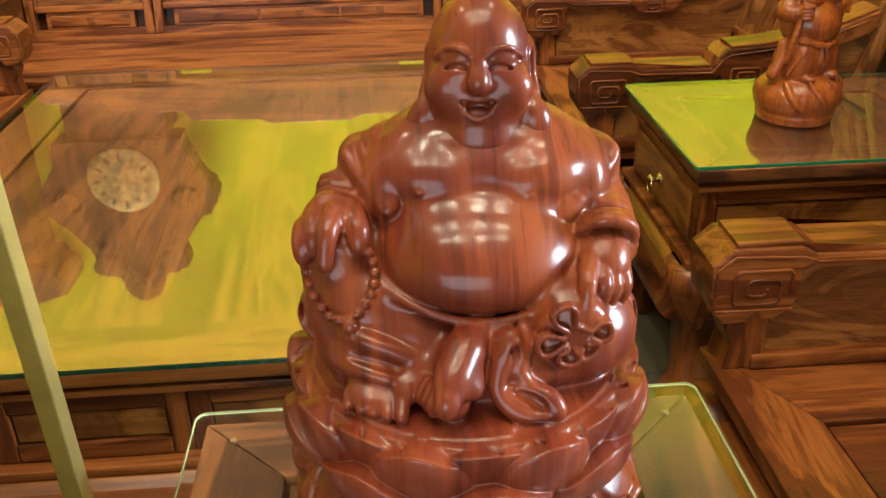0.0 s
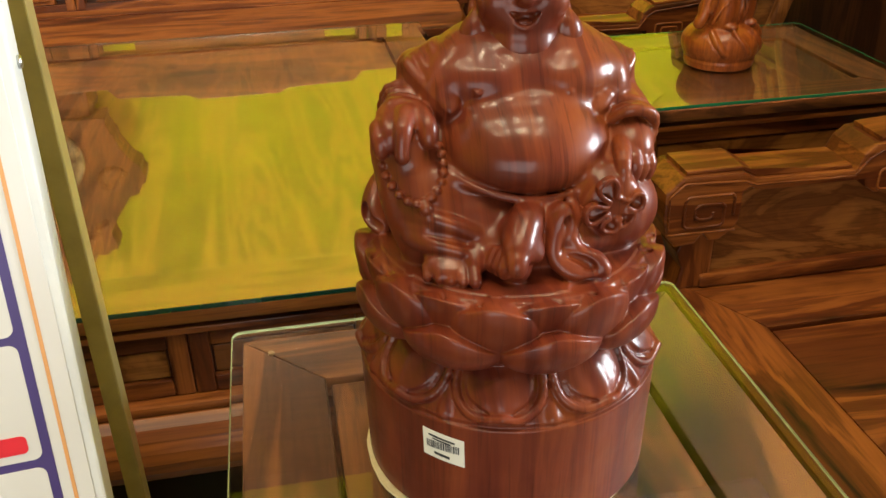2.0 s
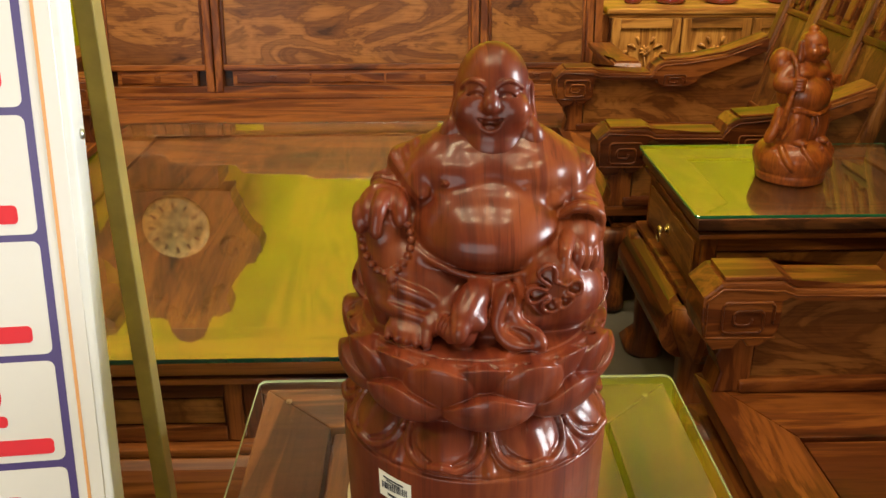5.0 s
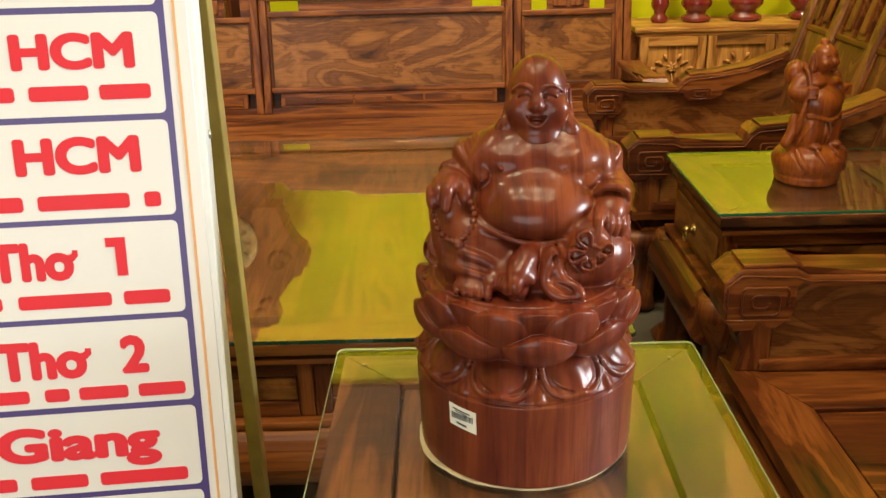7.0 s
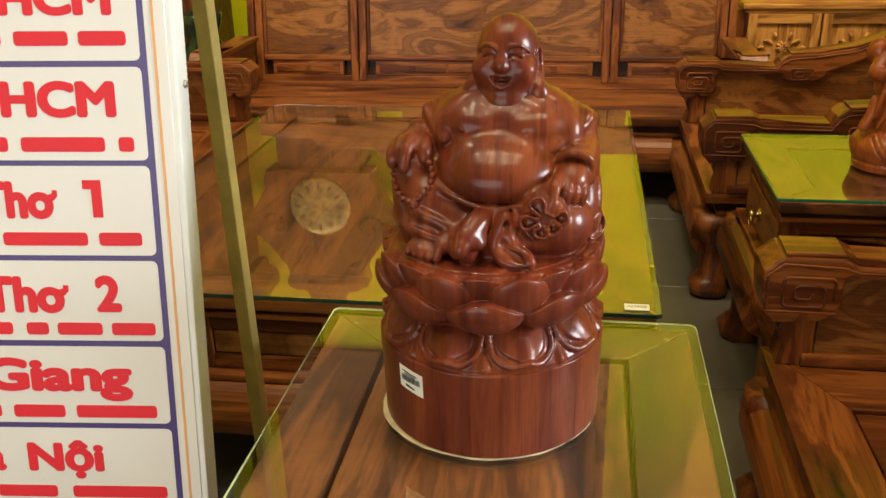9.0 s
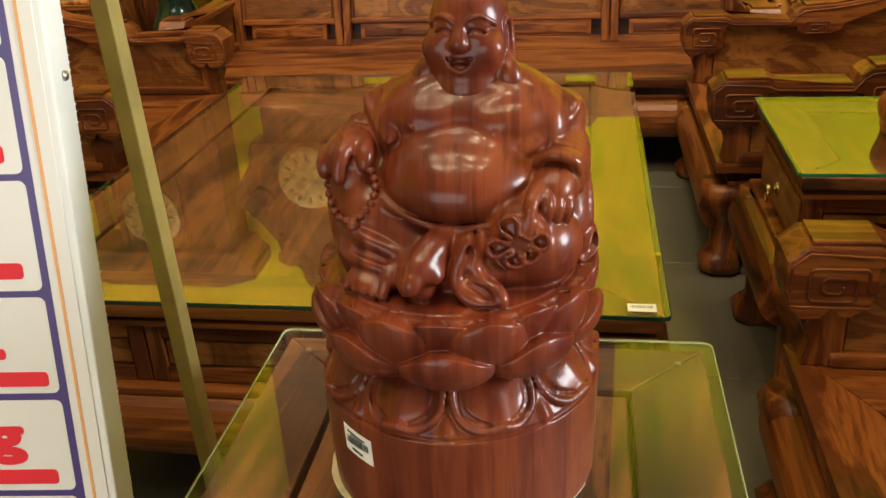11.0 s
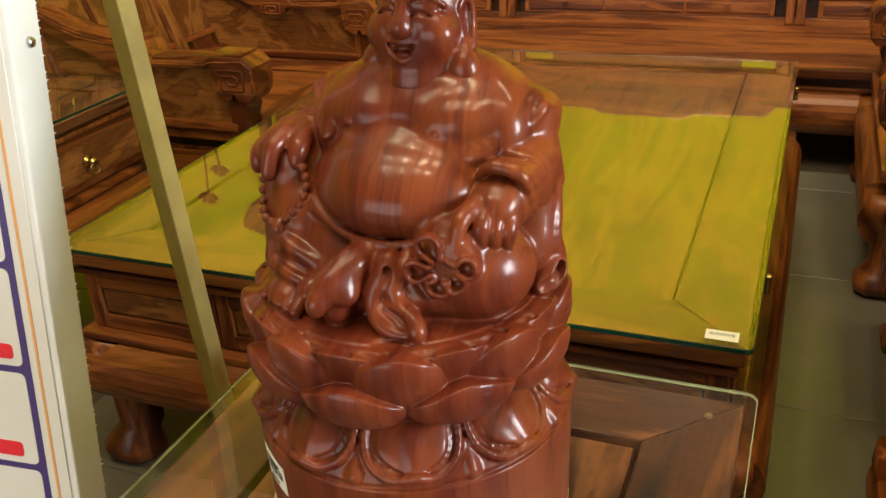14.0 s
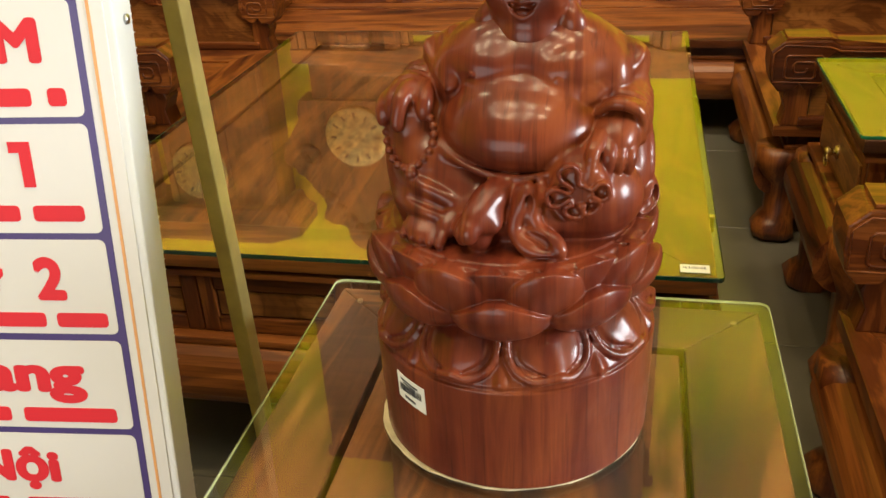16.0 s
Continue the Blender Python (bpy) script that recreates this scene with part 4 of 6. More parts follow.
for i in range(4):
    a = CX0 + 0.03 + i * 0.365
    d = part("cabinet_door", box(a, a + 0.355, CY0 + 0.013, CY0 + 0.0245, 0.09, CZ - 0.05, 0.002), GOLDWOOD["z"], cab)
    for u0, u1, v0, v1, ax in ((a, a + 0.045, 0.09, CZ - 0.05, "z"), (a + 0.31, a + 0.355, 0.09, CZ - 0.05, "z"), (a + 0.0455, a + 0.3095, 0.09, 0.14, "x"), (a + 0.0455, a + 0.3095, CZ - 0.10, CZ - 0.05, "x")):
        part("door_frame", box(u0, u1, CY0 + 0.001, CY0 + 0.0125, v0, v1, 0.003), GOLDWOOD[ax], d)
    # a carved spray: one open flower, leaves curling to both sides on a stem
    bm = bmesh.new()
    fx, fz, fy = a + 0.178, 0.56, CY0 + 0.010
    for k in range(7):
        q = 2 * math.pi * k / 7
        tube([(fx + r * math.cos(q), fy - h, fz + r * math.sin(q)) for r, h in ((0.004, 0.006), (0.016, 0.010), (0.030, 0.004))], [0.004, 0.009, 0.004], 7, bm)
    lathe([(0, 0.016), (0.008, 0.012), (0.011, 0.0)], 10, bm, pose(fx, fy, fz, 90, 0, 0))
    for sg in (-1, 1):
        for du, dv, ln, ang in ((0.045, 0.01, 0.05, 20), (0.05, -0.04, 0.055, -20), (0.035, -0.085, 0.05, -50), (0.03, 0.035, 0.04, 60), (0.085, -0.01, 0.04, -10)):
            q = radians(ang)
            pts = [(fx + sg * (du + ln * u * math.cos(q)), fy - 0.004 * math.sin(3.1 * u), fz + dv + ln * u * math.sin(q) + 0.010 * math.sin(3.1 * u)) for u in (0, 0.25, 0.5, 0.75, 1)]
            tube(pts, [0.003, 0.009, 0.011, 0.007, 0.002], 6, bm)
    tube([(fx + 0.02 * math.sin(v * 5), fy - 0.003, fz - 0.03 - 0.36 * v) for v in (0, 0.2, 0.4, 0.6, 0.8, 1.0)], 0.005, 6, bm)
    part("carved_spray", bm, GOLDWOOD["z"], d, "carved flower spray", True)
for x, s, tall in ((1.10, 0.05, 0.5), (1.30, 0.085, 0.42), (1.57, 0.095, 0.44), (1.90, 0.09, 0.44)):
    pr = [(s * 0.72, 0.0), (s * 0.95, 0.012), (s * 0.95, 0.03), (s * 0.62, 0.045), (s * 0.66, 0.06), (s * 0.98, 0.09), (s * 1.0, 0.11), (s * 0.7, 0.16), (s * 0.85, 0.24), (s * 1.05, 0.31), (s * 0.8, 0.37), (s * 0.45, tall - 0.03), (s * 0.6, tall), (s * 0.5, tall), (s * 0.3, tall - 0.05)]
    tagged(part("vase", lathe(pr, 32, m=pose(x, 4.50, CZ)), MAROON, smooth=True), "maroon lacquered turned wooden vase on the cabinet", "vase", "vases on the cabinet")

# tall clock behind the sofa
clock = thing("longcase_clock", "tall carved rosewood clock with a round brass dial behind the sofa", "clock")
KX, KY = -1.42, 4.46
part("clock_case", box(KX - 0.26, KX + 0.26, KY, WALL_Y - 0.01, 0.30, 1.36, 0.012), CLOCKWOOD["z"], clock)
part("clock_base", box(KX - 0.34, KX + 0.34, KY - 0.03, WALL_Y - 0.01, 0.0, 0.2995, 0.012), CLOCKWOOD["x"], clock)
hood = [(-0.33, 1.3605), (0.33, 1.3605), (0.36, 1.50), (0.46, 1.64), (0.47, 1.74), (0.36, 1.84), (0.30, 1.92), (0.24, 2.02), (0.26, 2.12), (0.12, 2.17), (0.08, 2.29), (0.0, 2.33), (-0.08, 2.29), (-0.12, 2.17), (-0.26, 2.12), (-0.24, 2.02), (-0.30, 1.92), (-0.36, 1.84), (-0.47, 1.74), (-0.46, 1.64), (-0.36, 1.50)]
jag, edge = random.Random(12), []
for (u0, v0), (u1, v1) in zip(hood, hood[1:] + hood[:1]):
    n = max(1, round(math.hypot(u1 - u0, v1 - v0) / 0.04)) if max(v0, v1) > 1.45 else 1
    for k in range(n):
        amp = 0.014 if n > 1 and k else 0.0
        edge.append((u0 + (u1 - u0) * k / n + jag.uniform(-amp, amp), v0 + (v1 - v0) * k / n + jag.uniform(-amp, amp)))
part("clock_hood", prism([(KX + u, v) for u, v in edge], "y", KY - 0.03, KY + 0.14, 0.003, seg=1), CLOCKWOOD["z"], clock)
part("clock_dial", lathe([(0, 0.018), (0.165, 0.016), (0.185, 0.012), (0.19, 0.0)], 40, m=pose(KX, KY - 0.031, 1.575, 90, 0, 0)), DIAL, clock, "round pale brass dial", True)
for k in range(12):
    q = radians(30 * k)
    part("hour_mark", box(-0.006, 0.006, -0.024, -0.018, 0.115, 0.15, 0.001, seg=1, m=pose(KX, KY - 0.0315, 1.575, 0, math.degrees(q), 0)), DARKWOOD["z"], clock)
for sgn in (-1, 1):
    bm = bmesh.new()
    for k in range(14):
        a = radians(26 * k)
        r = 0.02 + 0.005 * k
        lathe([(0, 0.02), (0.016, 0.012), (0.02, 0.0)], 8, bm, pose(KX + sgn * (0.30 + r * math.cos(a)), KY - 0.03, 1.72 + r * math.sin(a), 90, 0, 0))
    part("carved_scroll", bm, CLOCKWOOD["z"], clock, smooth=True)
bm = bmesh.new()
for k in range(24):
    u = -1 + 2 * k / 23
    lathe([(0, 0.024), (0.022, 0.012), (0.027, 0.0)], 8, bm, pose(KX + 0.22 * u, KY - 0.03, 1.95 + 0.26 * (1 - abs(u)) + 0.02 * math.sin(k * 2.3), 90, 0, 0))
part("carved_crown", bm, CLOCKWOOD["z"], clock, smooth=True)


# second, plainer clock with a wide cornice
clk = thing("longcase_clock", "tall panelled rosewood clock with wide cornice beside the lotus stems", "clock")
part("clock_case", box(-2.70, -1.97, 4.46, WALL_Y - 0.01, 0.12, 2.06, 0.012), CLOCKWOOD["z"], clk)
part("lower_case", box(-3.00, -2.705, 4.44, WALL_Y - 0.01, 0.0, 1.25, 0.01), CLOCKWOOD["z"], clk)
part("clock_base", box(-2.70, -1.93, 4.44, WALL_Y - 0.01, 0.0, 0.1195, 0.01), CLOCKWOOD["x"], clk)
part("column", box(-2.865, -2.795, 4.50, 4.57, 1.2505, 2.06, 0.012), CLOCKWOOD["z"], clk)
part("cornice", prism([(-2.95, 2.061), (-1.92, 2.061), (-1.90, 2.12), (-1.84, 2.16), (-1.84, 2.24), (-2.05, 2.30), (-2.80, 2.30), (-3.03, 2.24), (-3.03, 2.18)], "y", 4.40, WALL_Y - 0.01, 0.012), CLOCKWOOD["x"], clk)
part("clock_dial", lathe([(0, 0.018), (0.165, 0.016), (0.185, 0.012), (0.19, 0.0)], 40, m=pose(-2.47, 4.459, 1.84, 90, 0, 0)), DIAL, clk, "round pale brass dial", True)
for k in range(12):
    part("hour_mark", box(-0.006, 0.006, -0.024, -0.018, 0.115, 0.15, 0.001, seg=1, m=pose(-2.47, 4.4585, 1.84, 0, 30 * k, 0)), DARKWOOD["z"], clk)
for a, b in ((-2.66, -2.30), (-2.26, -2.01)):
    part("case_panel", box(a, b, 4.450, 4.4595, 0.2, 1.55, 0.006), CLOCKWOOD["z"], clk)
for a in (-2.67, -2.285, -2.005):
    part("pilaster", box(a, a + 0.03, 4.442, 4.4595, 0.13, 2.05, 0.008), CLOCKWOOD["z"], clk)


def lotus_bunch(x, y, z):
    """Carved lotus flowers on tall stems in a slim turned pot."""
    pot = thing("lotus_pot", "slim turned pot with carved wooden lotus flowers on stems", "pot")
    part("pot", lathe([(0.08, 0.0), (0.10, 0.03), (0.07, 0.10), (0.10, 0.28), (0.11, 0.45), (0.09, 0.62), (0.06, 0.70), (0.08, 0.76), (0.07, 0.76), (0.055, 0.70)], 28, m=pose(x, y, z)), MAROON, pot, "maroon turned pot", True)
    for dx, dy, h, size in ((0.06, -0.02, 1.76, 0.08), (-0.10, 0.02, 1.98, 0.09), (-0.24, 0.03, 1.62, 0.08)):
        pts = [(x + dx * (k / 8) ** 1.5, y + dy * k / 8, z + 0.68 + (h - 0.68) * k / 8) for k in range(9)]
        part("stem", tube(pts, 0.008, 8), WOOD["z"], pot, smooth=True)
        tx, ty, tz = pts[-1]
        for a in (-64, -32, 0, 32, 64):
            q = radians(a)
            pp = [(tx + math.sin(q) * size * u, ty - 0.012 * abs(a) / 64, tz + math.cos(q) * size * u) for u in (0, 0.25, 0.5, 0.75, 1.0)]
            part("petal", tube(pp, [0.008, size * 0.2, size * 0.25, size * 0.17, 0.003], 8), WOOD["z"], pot, smooth=True)


GLAZE = plain("dark_green_glaze", (0.010, 0.022, 0.014), 0.14, 0, 0.3, 12.0, 0.02, 0.6)
jar = [(0.10, 0.0), (0.12, 0.03), (0.14, 0.12), (0.165, 0.30), (0.16, 0.46), (0.11, 0.58), (0.085, 0.64), (0.105, 0.70), (0.115, 0.76), (0.10, 0.76), (0.075, 0.66)]
tagged(part("floor_vase", lathe(jar, 36, m=pose(-1.90, 4.10, 0)), GLAZE, smooth=True), "dark green glazed floor vase behind the sofa", "vase")


wp = thing("wall_panel", "large dark brown wooden panel high on the lime wall", "panel")
part("board", box(-1.95, 0.38, WALL_Y - 0.05, WALL_Y - 0.002, 3.05, 4.55, 0.01), TOPWOOD["x"], wp)
part("panel_frame", box(-1.98, 0.41, WALL_Y - 0.06, WALL_Y - 0.052, 4.47, 4.57, 0.01), DARKWOOD["x"], wp)

# dark cabinet inlaid with mother-of-pearl behind the armchairs
inl = thing("inlaid_cabinet", "dark wooden cabinet inlaid with mother-of-pearl flowers", "cabinet")
IX, IY0, IY1 = 1.80, 0.9, 3.35
part("carcass", box(IX, IX + 0.5, IY0, IY1, 0.0, 1.6, 0.01), DARKWOOD["z"], inl)
rng = random.Random(4)
bm = bmesh.new()
for cyy, czz in ((2.18, 0.86), (2.05, 0.70), (1.95, 0.60), (2.25, 0.62), (1.75, 0.66), (2.12, 1.0), (1.5, 0.8)):
    for k in range(26):
        a, r = rng.uniform(0, 6.28), rng.uniform(0.01, 0.10)
        yy, zz = cyy + r * math.cos(a), czz + r * math.sin(a)
        if IY0 + 0.03 < yy < IY1 - 0.03:
            s = rng.uniform(0.004, 0.011)
            prism([(yy + s * 1.4 * math.cos(q + a), zz + s * 0.7 * math.sin(q)) for q in (0, 1.05, 2.1, 3.14, 4.2, 5.2)], "x", IX - 0.0015, IX + 0.001, 0, bm)
tagged(part("pearl_inlay", bm, PEARL, inl), kind="stuff")

# dark-topped table in the corner
back = thing("corner_table", "reddish square corner table with a dark glass top", "table")
CT0, CT1, CTY0, CTY1, CTZ = -2.92, -2.26, 3.90, 4.38, 0.693
part("carcass", box(CT0, CT1, CTY0, CTY1, 0.05, CTZ, 0.01), WOOD["z"], back)
part("plinth", box(CT0 + 0.03, CT1 - 0.03, CTY0 + 0.03, CTY1 - 0.03, 0.0, 0.0495, 0.005), DARKWOOD["x"], back)
part("top_moulding", box(CT0 - 0.012, CT1 + 0.012, CTY0 - 0.012, CTY1 + 0.012, CTZ - 0.05, CTZ - 0.022, 0.008), WOOD["x"], back)
for k in range(2):
    part("apron_panel", box(CT0 + 0.03 + 0.31 * k, CT0 + 0.32 + 0.31 * k, CTY0 - 0.008, CTY0 - 0.0005, 0.42, 0.63, 0.003), PANEL["x"], back)
part("side_panel", box(CT1 + 0.0005, CT1 + 0.008, CTY0 + 0.04, CTY1 - 0.04, 0.15, 0.63, 0.003), PANEL["z"], back)
glass_top(CT0 - 0.02, CT1 + 0.02, CTY0 - 0.02, CTY1 + 0.02, CTZ + 0.014, 0.010, "dark green glass sheet on the corner table")
lotus_bunch(-3.12, 4.32, 0.0)

# ---- leaning sign board with printed cells, and the gold post ----
sign = thing("sign_board", "tall white printed board with red place names in purple-edged cells", "sign")
U0, U1, DEEP, V0, V1 = -0.66, 0.040, 0.046, -0.832, 0.98
part("board", box(U0, U1, 0.0, DEEP, V0, V1, 0.003), SIGNEDGE, sign)
part("sheet", box(U0 + 0.003, U1 - 0.009, -0.0022, -0.0002, V0 + 0.01, V1 - 0.01, 0.0005, seg=1), SIGNWHITE, sign)
part("orange_line", box(0.0130, 0.0164, -0.0030, -0.0023, V0 + 0.02, V1 - 0.02, 0), PEACH, sign)
part("purple_field", box(U0 + 0.03, 0.0034, -0.0031, -0.0023, -0.392, 0.786, 0), PURPLE, sign)


def rounded(x0, x1, z0, z1, r):
    p = []
    for cx, cz, a0 in ((x1 - r, z1 - r, 0), (x0 + r, z1 - r, 90), (x0 + r, z0 + r, 180), (x1 - r, z0 + r, 270)):
        p += [(cx + r * math.cos(radians(a0 + 22.5 * k)), cz + r * math.sin(radians(a0 + 22.5 * k))) for k in range(5)]
    return p


def text_mesh(text):
    cu = bpy.data.curves.new("lettering", "FONT")
    cu.body, cu.size = text, 1.0
    ob = new("lettering_curve", cu)
    me = bpy.data.meshes.new_from_object(ob.evaluated_get(bpy.context.evaluated_depsgraph_get()))
    bpy.data.objects.remove(ob)
    return me, [v.co.x for v in me.vertices], [v.co.y for v in me.vertices]


CAP = max(text_mesh("H")[2])


def word(text, u0, u1, base, cap, parent, horn=False):
    """Heavy red letters of the built-in font, thickened by overlapping copies, set between u0 and u1 with the given cap height."""
    bm = bmesh.new()
    w, sz = 0.052, cap / (CAP + 0.104)
    if text == "1":
        k = CAP + 2 * w
        prism([(0.20, 0), (0.20, k - 0.19), (0.0, k - 0.19), (0.0, k), (0.44, k), (0.44, 0)], "z", 0.0, 0.0006 / sz, 0, bm)
        lo, hi = 0.0, 0.44
    else:
        me, xs, _ = text_mesh(text)
        lo, hi = min(xs) - w, max(xs) + w
        for i in range(13):
            q = 2 * math.pi * i / 12
            r = w if i < 12 else 0.0
            k = len(bm.verts)
            bm.from_mesh(me)
            bm.verts.ensure_lookup_table()
            bmesh.ops.translate(bm, vec=(r * math.cos(q), w + r * math.sin(q), 0.00003 * i / sz), verts=bm.verts[k:])
    if horn:
        k = max(text_mesh("o")[2])
        tube([(hi - 0.10, k * 0.94, 0.0002 / sz), (hi - 0.02, k * 0.98, 0.0002 / sz), (hi + 0.045, k * 1.10, 0.0002 / sz), (hi + 0.05, k * 1.30, 0.0002 / sz)], [0.075, 0.075, 0.065, 0.055], 8, bm)
        for v in bm.verts:
            v.co.z = min(max(v.co.z, 0.0), 0.0006 / sz)
    sx = (u1 - u0) / (hi - lo)
    bmesh.ops.transform(bm, matrix=pose(u0, -0.0044, base, 90, 0, 0) @ Matrix.Diagonal((sx, sz, sz, 1)) @ Matrix.Translation((-lo, 0, 0)), verts=bm.verts)
    part("lettering", bm, RED, parent)


# each cell: bottom, top; words (text, from, to, baseline, cap height, horn); bars of the line beneath (from, to), their foot and head
CELLS = [
    (0.516, 0.640, (), ((-0.270, -0.220), (-0.210, -0.100), (-0.080, -0.030)), 0.526, 0.546),
    (0.384, 0.508, (("TP", -0.278, -0.205, 0.4410, 0.0440, False), ("HCM", -0.1855, -0.0367, 0.4410, 0.0440, False)), ((-0.2213, -0.1857), (-0.1687, -0.0972), (-0.0838, -0.0214)), 0.4030, 0.4215),
    (0.254, 0.376, (("TP", -0.289, -0.216, 0.3110, 0.0470, False), ("HCM", -0.1967, -0.0422, 0.3110, 0.0470, False)), ((-0.2403, -0.1926), (-0.1749, -0.0615), (-0.0430, -0.0223)), 0.2655, 0.2850),
    (0.1233, 0.2465, (("Cần", -0.375, -0.268, 0.1745, 0.0515, False), ("Tho", -0.2465, -0.1400, 0.1745, 0.0515, True), ("1", -0.0980, -0.0730, 0.1765, 0.0510, False)), ((-0.285, -0.235), (-0.2149, -0.0976), (-0.0821, -0.0229)), 0.1370, 0.1555),
    (0.0, 0.1154, (("Cần", -0.383, -0.276, 0.0405, 0.0530, False), ("Tho", -0.2547, -0.1390, 0.0405, 0.0530, True), ("2", -0.0950, -0.0595, 0.0420, 0.0525, False)), ((-0.2732, -0.2174), (-0.1977, -0.1663), (-0.1536, -0.0899), (-0.0766, -0.0152)), 0.0085, 0.0265),
    (-0.1250, -0.0089, (("Tiền", -0.405, -0.292, -0.0765, 0.0500, False), ("Giang", -0.2690, -0.0550, -0.0765, 0.0500, False)), ((-0.2891, -0.249), (-0.2309, -0.1562), (-0.1397, -0.0232)), -0.1165, -0.0975),
    (-0.2520, -0.1335, (("Hà", -0.322, -0.2526, -0.2015, 0.0450, False), ("Nội", -0.2192, -0.1071, -0.2015, 0.0450, False)), ((-0.2693, -0.1810), (-0.1580, -0.0185)), -0.2430, -0.2245),
    (-0.3780, -0.2605, (), (), 0.0, 0.0),
]
for v0, v1, words, bars, foot, head in CELLS:
    c = part("cell", prism(rounded(U0 + 0.04, -0.0048, v0, v1, 0.008), "y", -0.0040, -0.0032), SIGNWHITE, sign)
    for text, a, b, base, cap, horn in words:
        word(text, a, b, base, cap, c, horn)
    if bars:
        bm = bmesh.new()
        for a, b in bars:
            prism(rounded(a, b, foot, head, 0.005), "y", -0.0046, -0.0041, 0, bm)
        part("small_print_bar", bm, RED, c)
part("screw", lathe([(0, 0.004), (0.005, 0.003), (0.006, 0.0)], 14, m=pose(U1 + 0.0003, 0.028, 0.352, 0, 90, 0)), SILVER, sign, "small round steel screw", True)
bm = bmesh.new()
rng = random.Random(9)
z = V0 + 0.25
while z < 0.9:
    w = rng.uniform(0.0008, 0.0032)
    prism([(DEEP - 0.001, z), (DEEP - 0.001, z + 0.0022), (DEEP + w, z + 0.0014)], "x", U1 - 0.003, U1 - 0.0005, 0, bm)
    z += rng.uniform(0.006, 0.020)
tagged(part("frayed_edge", bm, SIGNEDGE, sign, "frayed cut edge"), kind="stuff")
SIGN_AT = Matrix.Translation((-0.4244, 0.4961, 0.8245)) @ pose(0, 0, 0, 0, 0, 6.74) @ Matrix.Rotation(radians(-8.83), 4, "X") @ Matrix.Rotation(radians(0.7), 4, "Y")
lean_leg = Matrix(((1, 0, 0.0195, -0.4600), (0, 1, -0.082, 0.8415), (0, 0, 1, 0.002), (0, 0, 0, 1)))
part("rear_leg", box(0.0, 0.0235, 0.0, 0.030, 0.0, 1.76, 0.002, m=SIGN_AT.inverted() @ lean_leg), GOLDBAR, sign, "slim square gold-coloured metal leg")
part("hinge", box(-0.006, 0.030, DEEP + 0.0005, DEEP + 0.030, V1 - 0.06, V1 - 0.02, 0.003), SILVER, sign)
sign.matrix_world = SIGN_AT

# price labels
lab = thing("price_label", "white paper price label with bar code on the statue base", "label")

# ---- the carved seated figure on its lotus base ----
OX, OY, OZ = 0.024, 0.552, SZ + 0.0032
FX = 0.018      # the figure's own middle


def polar(r, deg, z):
    """0 degrees is the front, positive towards +x."""
    a = radians(deg)
    return (r * math.sin(a), -r * math.cos(a), z)


